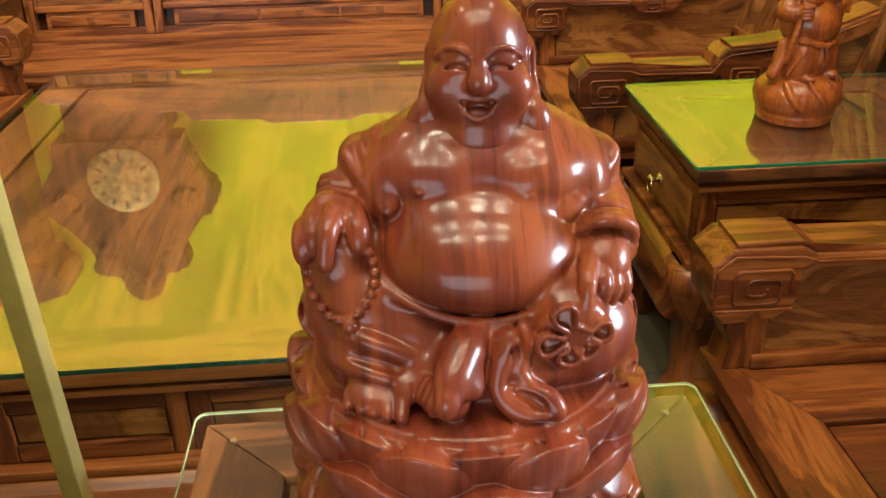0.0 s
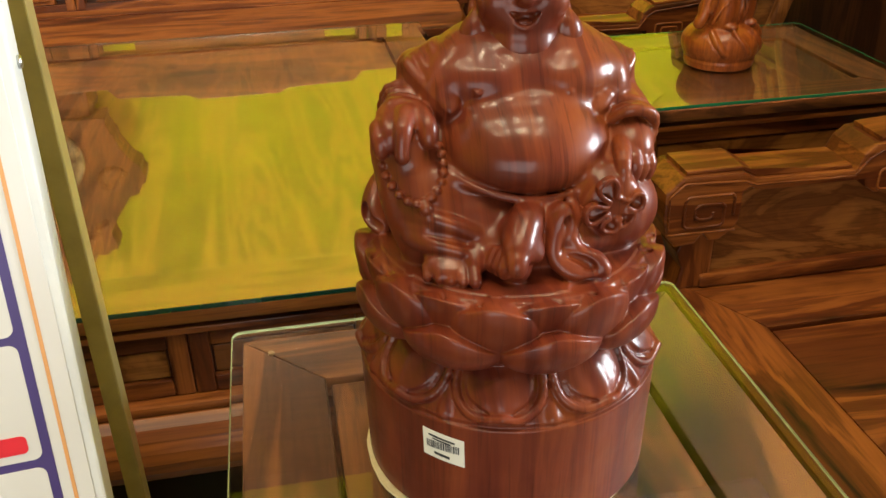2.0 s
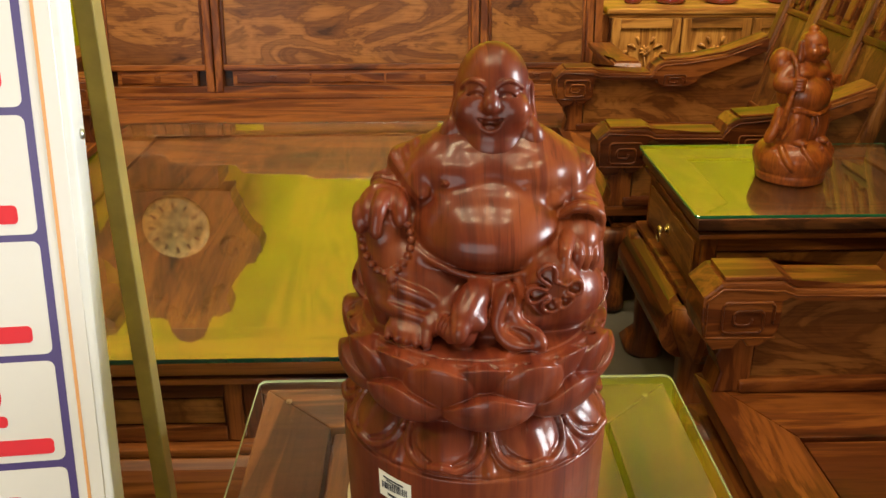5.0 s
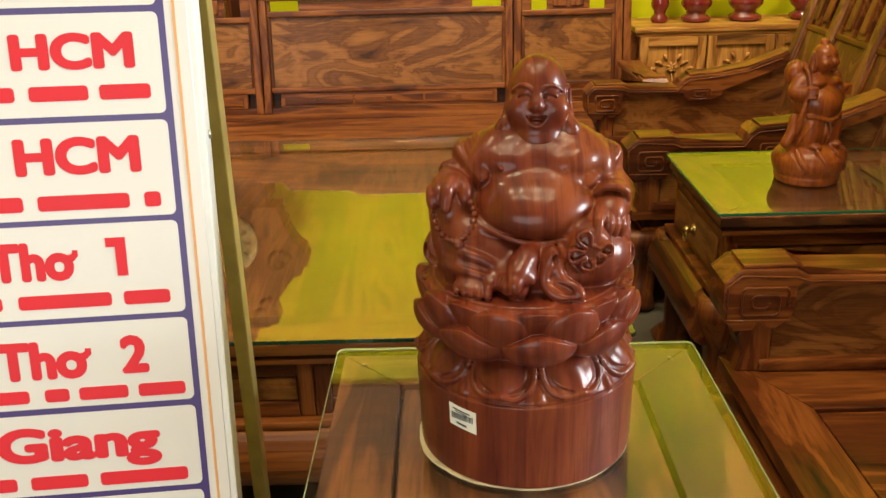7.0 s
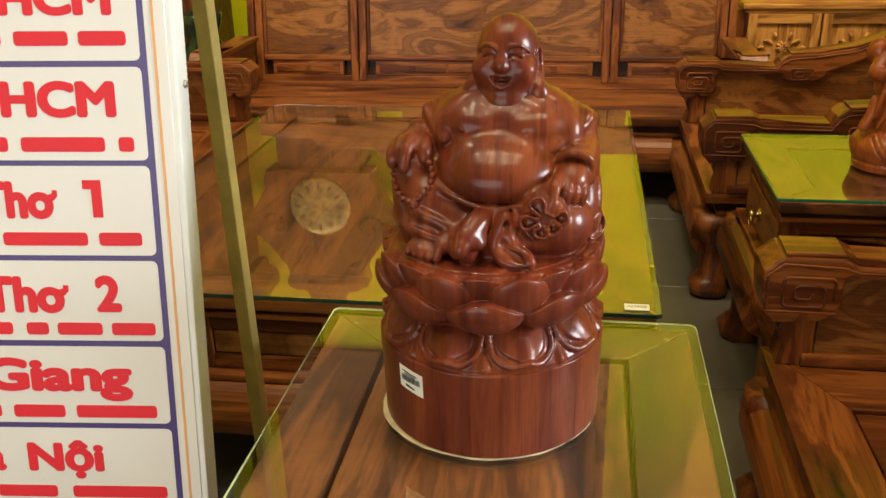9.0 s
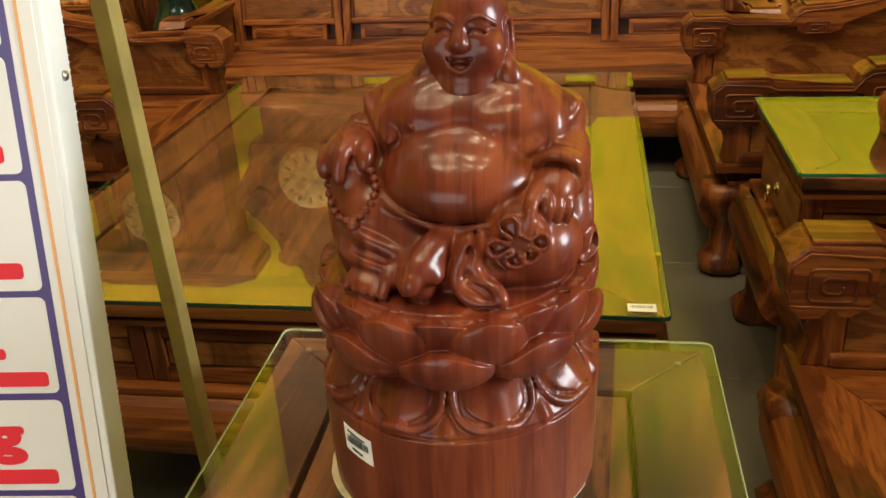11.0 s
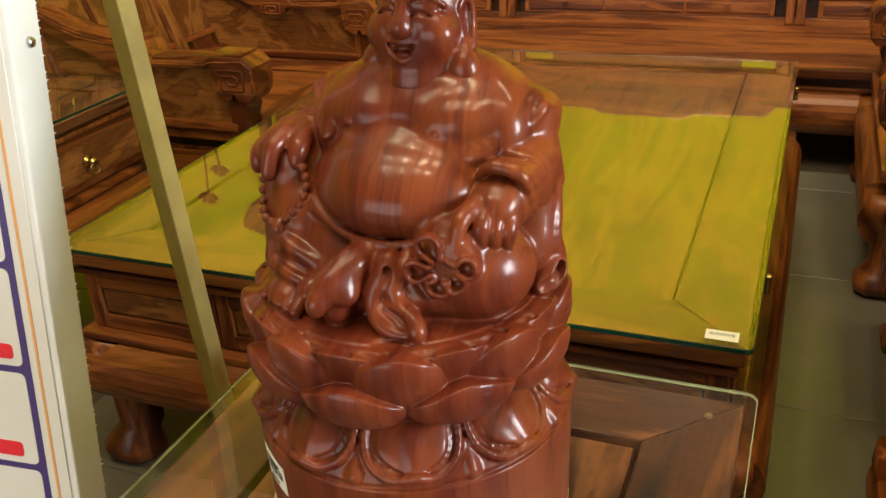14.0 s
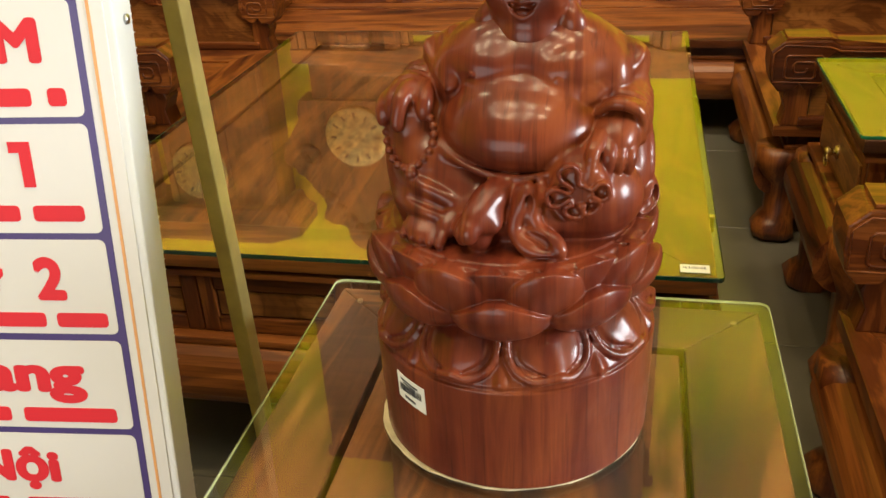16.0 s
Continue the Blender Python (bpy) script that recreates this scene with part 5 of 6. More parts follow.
def seated_figure():
    b = Carving((-0.178, -0.178, -0.004), (0.184, 0.18, 0.452), 0.0013)
    b.drum(0.1480, 0.1512, 0.0, 0.1225, 0.0016)
    # domed ring under the hanging petals
    b.revolve([(0.1470, 0.118), (0.1475, 0.1270), (0.1400, 0.1385), (0.1290, 0.152), (0.1160, 0.168), (0.1060, 0.186)], 0.0)
    for i in range(9):
        a = -17.5 + 40 * i
        tip = polar(0.1520, a + 1.5, 0.1370)
        b.ball(polar(0.1215, a, 0.1555), (0.0350, 0.0120, 0.0360), (-47, 0, a), 0.003)
        b.rod(polar(0.1260, a, 0.1560), polar(0.1450, a + 1.5, 0.1375), 0.0090, 0.0030, 0.009)
        for s in (-1, 1):
            rim = [polar(0.1040, a + s * 12.5, 0.186), polar(0.1225, a + s * 18.0, 0.1655), polar(0.1385, a + s * 15.6, 0.1440), polar(0.1475, a + s * 8.0, 0.1330), tip]
            b.line(rim, [0.0024, 0.0030, 0.0032, 0.0036, 0.0034], 0.003)
            inner = [polar(0.1080, a + s * 10.4, 0.186), polar(0.1255, a + s * 14.4, 0.1665), polar(0.1395, a + s * 12.4, 0.1480), polar(0.1475, a + 1 + s * 4.2, 0.1375)]
            b.line(inner, [0.0010, 0.0014, 0.0018, 0.0010], 0.0024, cut=True)
        # small leaf point between two petals
        m = a + 20
        b.rod(polar(0.1300, m, 0.1460), polar(0.1440, m, 0.1290), 0.0050, 0.0060, 0.005)
        for s in (-1, 1):
            b.line([polar(0.1370, m + s * 0.3, 0.1500), polar(0.1480, m + s * 2.4, 0.1370), polar(0.1530, m + s * 4.4, 0.1290)], 0.0008, 0.002, cut=True)
    # the cup: narrow leaves behind, wide leaves before them, low leaves in front
    cup = [(0.0880, 0.164), (0.1020, 0.178), (0.1180, 0.190), (0.1300, 0.202), (0.1385, 0.216), (0.1425, 0.230), (0.1430, 0.246)]
    b.revolve([(r - 0.0125, z) for r, z in cup], 0.004)
    for i in range(9):
        b.petal(0.5 + 40 * i, 0.1195, 0.214, 0.038, 0.0150, 0.052, 22, 0.2475, 0.010, 0.0006, 2.2)
    for i in range(9):
        b.petal(20.5 + 40 * i, 0.1215, 0.209, 0.0410, 0.0205, 0.050, 27, 0.2485, 0.019, 0.0006, 1.8)
    for i in range(9):
        b.petal(2.5 + 40 * i, 0.1235, 0.1975, 0.0490, 0.0270, 0.036, 42, 0.2185, 0.020, 0.0006, 1.7)
    b.revolve([(0.1250, 0.200), (0.1360, 0.2400), (0.1325, 0.2475), (0.1275, 0.2495), (0.1240, 0.2475)], 0.0015)
    for i in range(26):
        a = 13.8 * i
        b.line([polar(0.1270, a, 0.2502), polar(0.1340, a + 3, 0.2480), polar(0.1395, a + 5, 0.2445)], [0.0004, 0.0009, 0.0004], 0.003, True)
    x = FX
    # robe, back and lap
    b.ball((x, 0.046, 0.300), (0.106, 0.070, 0.085), k=0.008)
    b.ball((x, 0.056, 0.384), (0.094, 0.048, 0.050), k=0.014)
    b.ball((x, 0.050, 0.420), (0.060, 0.040, 0.027), k=0.020)
    for sg in (-1, 1):
        b.ball((x + sg * 0.056, 0.042, 0.404), (0.040, 0.040, 0.026), (0, sg * 20, 0), 0.016)
        b.ball((x + sg * 0.080, 0.036, 0.372), (0.020, 0.030, 0.026), k=0.012)
    b.ball((x - 0.005, -0.016, 0.272), (0.110, 0.078, 0.034), k=0.012)
    b.ball((x - 0.070, -0.006, 0.300), (0.044, 0.036, 0.050), k=0.010)
    b.ball((x, -0.036, 0.286), (0.060, 0.044, 0.024), k=0.010)
    # chest, breast folds and belly
    b.ball((x, 0.028, 0.402), (0.084, 0.036, 0.034), k=0.016)
    for sg in (-1, 1):
        b.ball((x + sg * 0.074, 0.012, 0.374), (0.022, 0.024, 0.036), (0, sg * 14, 0), 0.016)
    b.ball((x, -0.004, 0.378), (0.066, 0.030, 0.020), (20, 0, 0), 0.006)
    b.ball((x - 0.043, 0.008, 0.399), (0.041, 0.027, 0.0225), (30, 6, -14), 0.006)
    b.ball((x + 0.040, 0.004, 0.397), (0.041, 0.028, 0.0230), (30, -6, 14), 0.006)
    b.ball((x - 0.002, 0.004, 0.4010), (0.030, 0.0205, 0.0175), (30, 0, 0), 0.010)
    b.line([(x - 0.078, 0.014, 0.388), (x - 0.050, -0.0150, 0.3800), (x - 0.020, -0.0215, 0.3810), (x - 0.002, -0.0225, 0.3815), (x + 0.018, -0.0240, 0.3785), (x + 0.044, -0.0220, 0.3735)], [0.0006, 0.0014, 0.0012, 0.0010, 0.0012, 0.0010], 0.006, True)
    b.ball((x - 0.006, -0.002, 0.350), (0.080, 0.073, 0.040), (12, 0, 0), 0.004)
    b.ball((x - 0.010, -0.022, 0.369), (0.050, 0.034, 0.016), (30, 0, 0), 0.014)
    b.ball((x - 0.006, -0.012, 0.336), (0.075, 0.059, 0.034), (6, 0, 0), 0.010)
    for c in ((x - 0.052, -0.0170, 0.3945), (x + 0.030, -0.0230, 0.3915)):
        b.ball(c, (0.0030, 0.0026, 0.0026), k=0.002)
        for q in range(5):
            w = 2 * math.pi * q / 5
            b.ball((c[0] + 0.0048 * math.cos(w), c[1] + 0.001, c[2] + 0.0042 * math.sin(w)), 0.0011, k=0.0006)
    belt = [(x - 0.006 + 0.086 * math.sin(radians(a)), -0.004 - 0.066 * math.cos(radians(a)), 0.3115 + 0.024 * math.sin(radians(a)) ** 2) for a in range(-84, 85, 14)]
    b.line(belt, 0.0030, 0.003)
    b.line([(u * 1.0, v - 0.0015, w + 0.0062) for u, v, w in belt], 0.0014, 0.003, cut=True)
    # skirt falling from the belt, with gathered folds
    for u, lean in ((0.030, 0.004), (0.046, 0.007)):
        b.line([(x + u, -0.060, 0.310), (x + u + lean, -0.068, 0.296), (x + u + 2 * lean, -0.066, 0.280)], [0.0016, 0.0036, 0.0020], 0.006)
    # his right arm: sleeve folds, broad hand draped over the raised knee
    b.line([(x - 0.078, 0.050, 0.380), (x - 0.100, 0.044, 0.364), (x - 0.110, 0.020, 0.362)], [0.022, 0.024, 0.021], 0.008)
    for q in (0.0, 0.28, 0.56, 0.84):
        yy = 0.050 - 0.040 * q
        b.line([(x - 0.134 + 0.004 * q, yy, 0.352), (x - 0.124, yy - 0.010, 0.386 - 0.004 * q), (x - 0.096, yy - 0.018, 0.386 - 0.006 * q)], [0.0016, 0.0040, 0.0020], 0.004)
    b.ball((x - 0.116, -0.003, 0.3690), (0.0260, 0.0265, 0.0150), (26, 4, 6), 0.006)
    b.ball((x - 0.110, -0.012, 0.3720), (0.0150, 0.0170, 0.0110), (30, 0, 0), 0.006)
    for dx, tz in ((-0.0225, -0.007), (-0.0135, -0.001)):
        b.line([(x - 0.117 + dx, -0.008, 0.374 + tz), (x - 0.118 + dx, -0.022, 0.368 + tz), (x - 0.118 + dx, -0.027, 0.357 + tz)], [0.0080, 0.0072, 0.0050], 0.004)
    b.line([(x - 0.116, -0.010, 0.378), (x - 0.121, -0.028, 0.371), (x - 0.124, -0.036, 0.354), (x - 0.1240, -0.038, 0.3480)], [0.0090, 0.0074, 0.0058, 0.0048], 0.003)
    b.line([(x - 0.103, -0.004, 0.376), (x - 0.099, -0.022, 0.371), (x - 0.0985, -0.030, 0.3590)], [0.0088, 0.0080, 0.0066], 0.003)
    b.line([(x - 0.110, -0.024, 0.3700), (x - 0.110, -0.033, 0.3580)], [0.0008, 0.0020], 0.003, True)
    # raised knee, smooth shin
    b.line([(x - 0.060, 0.010, 0.300), (x - 0.112, 0.008, 0.344), (x - 0.112, 0.002, 0.338)], [0.04, 0.026, 0.027], 0.010)
    b.line([(x - 0.115, 0.004, 0.344), (x - 0.110, -0.014, 0.306), (x - 0.100, -0.034, 0.270)], [0.028, 0.0310, 0.030], 0.008)
    b.ball((x - 0.112, -0.010, 0.338), (0.0240, 0.022, 0.033), (-20, 0, 0), 0.006)
    b.ball((x - 0.092, -0.022, 0.298), (0.040, 0.036, 0.040), (-24, 0, 0), 0.012)
    b.ball((x - 0.060, -0.030, 0.292), (0.036, 0.036, 0.026), k=0.010)
    # hem over the foot: three overlapping folds with a shadowed lip
    b.ball((x - 0.090, -0.046, 0.282), (0.036, 0.028, 0.022), (18, 0, 10), 0.008)
    for fold, r in (([(x - 0.122, -0.044, 0.3010), (x - 0.098, -0.064, 0.2985), (x - 0.070, -0.069, 0.2870), (x - 0.052, -0.064, 0.2740)], 0.0020), ([(x - 0.124, -0.052, 0.2790), (x - 0.106, -0.070, 0.2790), (x - 0.082, -0.0800, 0.2740), (x - 0.060, -0.0760, 0.2630)], 0.0026)):
        b.line(fold, [0.0004] + [r] * (len(fold) - 2) + [0.0006], 0.010)
    b.line([(x - 0.108, -0.0690, 0.2890), (x - 0.086, -0.0780, 0.2850), (x - 0.064, -0.0770, 0.2750)], [0.0002, 0.0006, 0.0002], 0.006, True)
    # foot under the hem, five toes in a row
    b.ball((x - 0.090, -0.0740, 0.2600), (0.0240, 0.0240, 0.0125), (16, 4, 16), 0.004)
    b.line([(x - 0.062, -0.064, 0.272), (x - 0.070, -0.086, 0.263)], [0.012, 0.0090], 0.005)
    for i in range(5):
        px, py = x - 0.1120 + i * 0.0098, -0.0835 - 0.0040 * i
        rr = 0.0042 + 0.0005 * i
        b.rod((px, py + 0.008, 0.2610), (px - 0.001, py - 0.003, 0.2555), rr, rr * 0.92, 0.0016)
        b.ball((px - 0.0010, py - 0.0060, 0.2575), (rr * 0.55, 0.0012, rr * 0.45), k=0.0006)
    # beads round the shin
    for i in range(23):
        q = 2 * math.pi * i / 23
        bx, bz = x - 0.114 + 0.0262 * math.cos(q), 0.3410 + 0.0285 * math.sin(q)
        if math.sin(q) < 0.60:
            b.ball((bx, -0.0420 + 0.40 * (bz - 0.341) + (0.007 if math.cos(q) > 0 else 0.024) * math.cos(q) ** 2 - 0.002, bz), (0.0045, 0.0045, 0.0041), k=0.0003)
    b.ball((x - 0.108, -0.0590, 0.3080), (0.0062, 0.0060, 0.0066), k=0.0010)
    b.ball((x - 0.107, -0.0610, 0.3000), (0.0044, 0.0044, 0.0050), k=0.0015)
    # folded leg: bare foot pointing out over the rim, toes beneath
    b.line([(x + 0.045, -0.026, 0.276), (x + 0.004, -0.050, 0.286), (x - 0.020, -0.064, 0.292)], [0.020, 0.017, 0.015], 0.010)
    b.line([(x - 0.010, -0.058, 0.3000), (x - 0.026, -0.084, 0.2960), (x - 0.038, -0.108, 0.2840)], [0.0110, 0.0150, 0.0125], 0.005)
    b.ball((x - 0.0300, -0.090, 0.2840), (0.0150, 0.0260, 0.0130), (18, 0, 24), 0.006)
    b.line([(x - 0.0360, -0.104, 0.2850), (x - 0.0410, -0.1170, 0.2790), (x - 0.0420, -0.1200, 0.2730)], [0.0105, 0.0085, 0.0068], 0.003)
    for i in range(4):
        b.line([(x - 0.0450 - 0.0034 * i, -0.106 + 0.0075 * i, 0.2800 - 0.002 * i), (x - 0.0500 - 0.0034 * i, -0.110 + 0.0085 * i, 0.2710 - 0.002 * i), (x - 0.0500 - 0.0030 * i, -0.108 + 0.0085 * i, 0.2630 - 0.001 * i)], [0.0060, 0.0056, 0.0044], 0.0022)
    b.ball((x - 0.036, -0.086, 0.264), (0.016, 0.026, 0.018), k=0.006)
    b.line([(x - 0.0450, -0.1120, 0.2850), (x - 0.0480, -0.1180, 0.2770), (x - 0.0470, -0.1180, 0.2680)], [0.0004, 0.0012, 0.0008], 0.002, True)
    # cloth falling from the belt in an S and ending in a turned tip
    b.line([(x - 0.004, -0.062, 0.3100), (x + 0.000, -0.080, 0.3000), (x - 0.001, -0.091, 0.2870), (x - 0.003, -0.097, 0.2700), (x + 0.006, -0.105, 0.2580), (x + 0.020, -0.109, 0.2540), (x + 0.034, -0.109, 0.2530)], [0.0030, 0.0044, 0.0046, 0.0050, 0.0046, 0.0040, 0.0040], 0.004)
    b.line([(x + 0.018, -0.062, 0.3110), (x + 0.021, -0.080, 0.2990), (x + 0.014, -0.090, 0.2830), (x + 0.022, -0.096, 0.2700), (x + 0.034, -0.101, 0.2640), (x + 0.040, -0.107, 0.2560)], [0.0030, 0.0046, 0.0044, 0.0048, 0.0066, 0.0066], 0.004)
    b.ball((x + 0.008, -0.078, 0.2800), (0.015, 0.017, 0.034), (10, 0, 0), 0.005)
    b.ball((x + 0.014, -0.094, 0.2620), (0.020, 0.014, 0.012), (20, 0, 0), 0.005)
    b.line([(x + 0.009, -0.084, 0.3060), (x + 0.010, -0.097, 0.2930), (x + 0.004, -0.103, 0.2800)], [0.0012, 0.0030, 0.0012], 0.004, True)
    b.line([(x + 0.010, -0.102, 0.2700), (x + 0.022, -0.1060, 0.2660), (x + 0.030, -0.108, 0.2610)], [0.0010, 0.0026, 0.0010], 0.004, True)
    b.ball((x + 0.022, -0.120, 0.2500), (0.017, 0.010, 0.0030), (0, -8, 0), 0.002, True)
    # treasure bag with ruffled mouth and pulled folds
    b.ball((x + 0.060, -0.034, 0.284), (0.054, 0.050, 0.044), (0, 0, 0), 0.004)
    for off, r in ((0.0, 0.0038), (0.011, 0.0032)):
        b.line([(x + 0.022 + off * 0.8, -0.060 - off * 0.4, 0.312), (x + 0.025 + off, -0.077 - off * 0.45, 0.290 + off * 0.3), (x + 0.036 + off * 1.1, -0.0850 - off * 0.1, 0.274 + off * 0.55)], [0.0010, r, 0.0006], 0.0055)
    b.line([(x + 0.028, -0.070, 0.308), (x + 0.033, -0.0850, 0.290), (x + 0.045, -0.0900, 0.277)], [0.0006, 0.0016, 0.0004], 0.004, True)
    b.ball((x + 0.054, -0.060, 0.316), (0.027, 0.022, 0.022), k=0.008)
    fc = (x + 0.0560, -0.0880, 0.3045)
    b.ball((fc[0], fc[1] + 0.012, fc[2]), (0.027, 0.011, 0.026), k=0.006)
    ruffle = []
    for deg, reach in ((116, 0.0315), (186, 0.0300), (252, 0.0235), (310, 0.0220), (8, 0.0265)):
        q = radians(deg)
        for rad, tan in ((0.0075, 0.0060), (0.0110, 0.0036), (reach * 0.66, 0.0084), (reach * 0.92, 0.0070), (reach, 0.0), (reach * 0.92, -0.0070), (reach * 0.66, -0.0084), (0.0110, -0.0036)):
            tan = -tan
            dx, dz = rad * math.cos(q) - tan * math.sin(q), rad * math.sin(q) + tan * math.cos(q)
            ruffle.append((fc[0] + dx, fc[1] + 0.16 * dx - 0.05 * dz + (0.002 if rad < 0.008 else 0.0), fc[2] + dz))
        mid = reach * 0.70
        hx, hz = mid * math.cos(q), mid * math.sin(q)
        b.ball((fc[0] + hx, fc[1] + 0.16 * hx - 0.001, fc[2] + hz), (reach * 0.24, 0.0065, reach * 0.24), k=0.0012, cut=True)
    ruffle.append(ruffle[0])
    b.line([(u, v + 0.004, w) for u, v, w in ruffle], 0.0023, 0.0012, smooth=2)
    b.line(ruffle, 0.0022, 0.0008, smooth=2)
    # his left arm: heavy sleeve, hand on the bag
    b.line([(x + 0.076, 0.048, 0.378), (x + 0.087, 0.034, 0.360), (x + 0.091, 0.004, 0.350), (x + 0.086, -0.028, 0.342)], [0.026, 0.027, 0.025, 0.018], 0.008)
    b.line([(x + 0.090, 0.040, 0.350), (x + 0.093, 0.024, 0.315), (x + 0.098, 0.012, 0.280)], [0.020, 0.023, 0.020], 0.010)
    for q in (-0.15, 0.12, 0.36, 0.58, 0.78, 0.96, 1.12):
        yy = 0.032 - 0.052 * q
        xx = x + 0.091 - 0.004 * q
        wob = 0.009 * math.sin(9 * q)
        b.line([(xx + 0.025, yy + 0.010 + wob, 0.332), (xx + 0.020, yy - 0.008, 0.365), (xx - 0.003, yy - 0.013 - wob * 0.5, 0.374), (xx - 0.020, yy - 0.002, 0.362)], [0.0010, 0.0032, 0.0028, 0.0008], 0.006)
    b.line([(x + 0.114, 0.040, 0.342), (x + 0.118, 0.020, 0.312), (x + 0.120, 0.010, 0.284)], [0.001, 0.0034, 0.002], 0.006)
    b.ball((x + 0.084, -0.038, 0.342), (0.0205, 0.022, 0.0165), (34, 0, -8), 0.006)
    b.ball((x + 0.087, -0.026, 0.338), (0.020, 0.022, 0.022), k=0.008)
    b.line([(x + 0.072, -0.046, 0.346), (x + 0.066, -0.069, 0.339), (x + 0.0640, -0.079, 0.3195)], [0.0082, 0.0068, 0.0048], 0.002)
    b.line([(x + 0.066, -0.040, 0.338), (x + 0.056, -0.058, 0.3300), (x + 0.052, -0.066, 0.3220)], [0.0070, 0.0056, 0.0044], 0.003)
    for i in range(3):
        b.line([(x + 0.080 + 0.0092 * i, -0.047 + 0.004 * i, 0.344 - 0.003 * i), (x + 0.080 + 0.0092 * i, -0.062 + 0.006 * i, 0.333 - 0.003 * i), (x + 0.079 + 0.0092 * i, -0.061 + 0.006 * i, 0.319 - 0.002 * i)], [0.0068, 0.0068, 0.0052], 0.0014)
    # robe: over each shoulder a broad lapel, wide at the top, running to a point at the armpit
    lapels = (
        ([(-0.054, 0.064, 0.4210), (-0.0640, 0.043, 0.4220), (-0.0595, 0.020, 0.4090), (-0.0543, -0.003, 0.3920), (-0.0532, -0.013, 0.3810)],
         [(-0.070, 0.066, 0.4060), (-0.0870, 0.037, 0.4110), (-0.0825, 0.024, 0.4030), (-0.0705, 0.003, 0.3920), (-0.0590, -0.015, 0.3785)]),
        ([(0.091, 0.066, 0.4150), (0.1025, 0.039, 0.4155), (0.0945, 0.009, 0.3995), (0.0768, -0.015, 0.3800), (0.0690, -0.022, 0.3680)],
         [(0.103, 0.062, 0.4020), (0.1225, 0.031, 0.4050), (0.1150, 0.017, 0.3930), (0.0928, -0.008, 0.3820), (0.0790, -0.020, 0.3715)]))
    for inner, outer in lapels:
        m = [(u + v) / 2 for u, v in zip(inner[1], outer[1])]
        b.ball((m[0], m[1] + 0.012, m[2] - 0.018), (0.020, 0.028, 0.019), k=0.012)
        for p, q in zip(zip(inner, inner[1:]), zip(outer, outer[1:])):
            for f in range(8):
                a = [u + (v - u) * f / 8 for u, v in zip(*p)]
                c = [u + (v - u) * f / 8 for u, v in zip(*q)]
                b.rod((a[0], a[1] + 0.006, a[2] - 0.006), (c[0], c[1] + 0.005, c[2] - 0.005), 0.0068, 0.0056, 0.004)
        b.line(outer, [0.0020, 0.0034, 0.0036, 0.0034, 0.0020], 0.004)
        b.line(inner, [0.0020, 0.0032, 0.0034, 0.0030, 0.0016], 0.004)
        fold = [tuple(u + (v - u) * 0.52 for u, v in zip(p, q)) for p, q in zip(inner, outer)]
        b.line(fold[1:], [0.0008, 0.0034, 0.0030, 0.0010], 0.005)
    # curled cloth ends at the sides
    for s, cx, oy in ((-1, -0.126, 0.026), (1, 0.135, 0.0)):
        b.line([(cx - s * 0.036, oy + 0.050, 0.296), (cx - s * 0.012, oy + 0.030, 0.280), (cx, oy + 0.008, 0.266), (cx - s * 0.006, oy - 0.004, 0.256)], [0.014, 0.014, 0.0115, 0.008], 0.005)
        b.line([(cx + s * 0.006, oy + 0.008, 0.271), (cx + s * 0.008, oy - 0.004, 0.2630), (cx + s * 0.000, oy - 0.012, 0.258)], 0.0056, 0.0016, True)
    # folds in the skirt of the robe behind
    for i in range(9):
        a = 78 + 25.5 * i
        p0, p1 = polar(0.074, a, 0.37), polar(0.104, a + 6, 0.262)
        b.line([(p0[0] + x, p0[1] * 0.66 + 0.048, p0[2]), ((p0[0] + p1[0]) / 2 * 1.06 + x, (p0[1] + p1[1]) / 2 * 0.70 + 0.047, 0.318), (p1[0] + x, p1[1] * 0.68 + 0.046, p1[2])], 0.0045, 0.007)

    h = Carving((x - 0.068, -0.008, 0.395), (x + 0.072, 0.118, 0.542), 0.0009)
    h.ball((x - 0.001, 0.058, 0.484), (0.0385, 0.043, 0.0445), k=0.01)
    h.ball((x - 0.001, 0.051, 0.452), (0.0395, 0.040, 0.034), k=0.016)
    h.ball((x - 0.001, 0.043, 0.4250), (0.0385, 0.0345, 0.0260), k=0.014)
    h.ball((x, 0.066, 0.412), (0.038, 0.036, 0.020), k=0.008)
    h.ball((x, 0.0210, 0.4225), (0.0190, 0.0115, 0.0120), k=0.014)                                   # chin
    for s in (-1, 1):
        h.ball((x + s * 0.0230, 0.0255, 0.4640), (0.0175, 0.0145, 0.0165), k=0.012)                     # cheek
        brow = [(x + s * 0.0055, 0.0170, 0.4895), (x + s * 0.0125, 0.0165, 0.4950), (x + s * 0.0225, 0.0205, 0.4955), (x + s * 0.0325, 0.0300, 0.4865)]
        h.line(brow, [0.0003, 0.0007, 0.0007, 0.0003], 0.005)
        h.line([(u, v - 0.002, w - 0.0042) for u, v, w in brow], [0.0003, 0.0009, 0.0010, 0.0003], 0.0030, True)
        for q in range(7):
            u = x + s * (0.0085 + 0.0032 * q)
            zc = 0.4922 + 0.0034 * math.sin(0.55 * q + 0.3) - 0.0011 * max(0, q - 3)
            yc = 0.0150 + 0.00034 * q * q
            h.rod((u, yc, zc - 0.0018), (u + s * 0.0026, yc + 0.0008, zc + 0.0018), 0.0005, 0.0005, 0.0008, True)
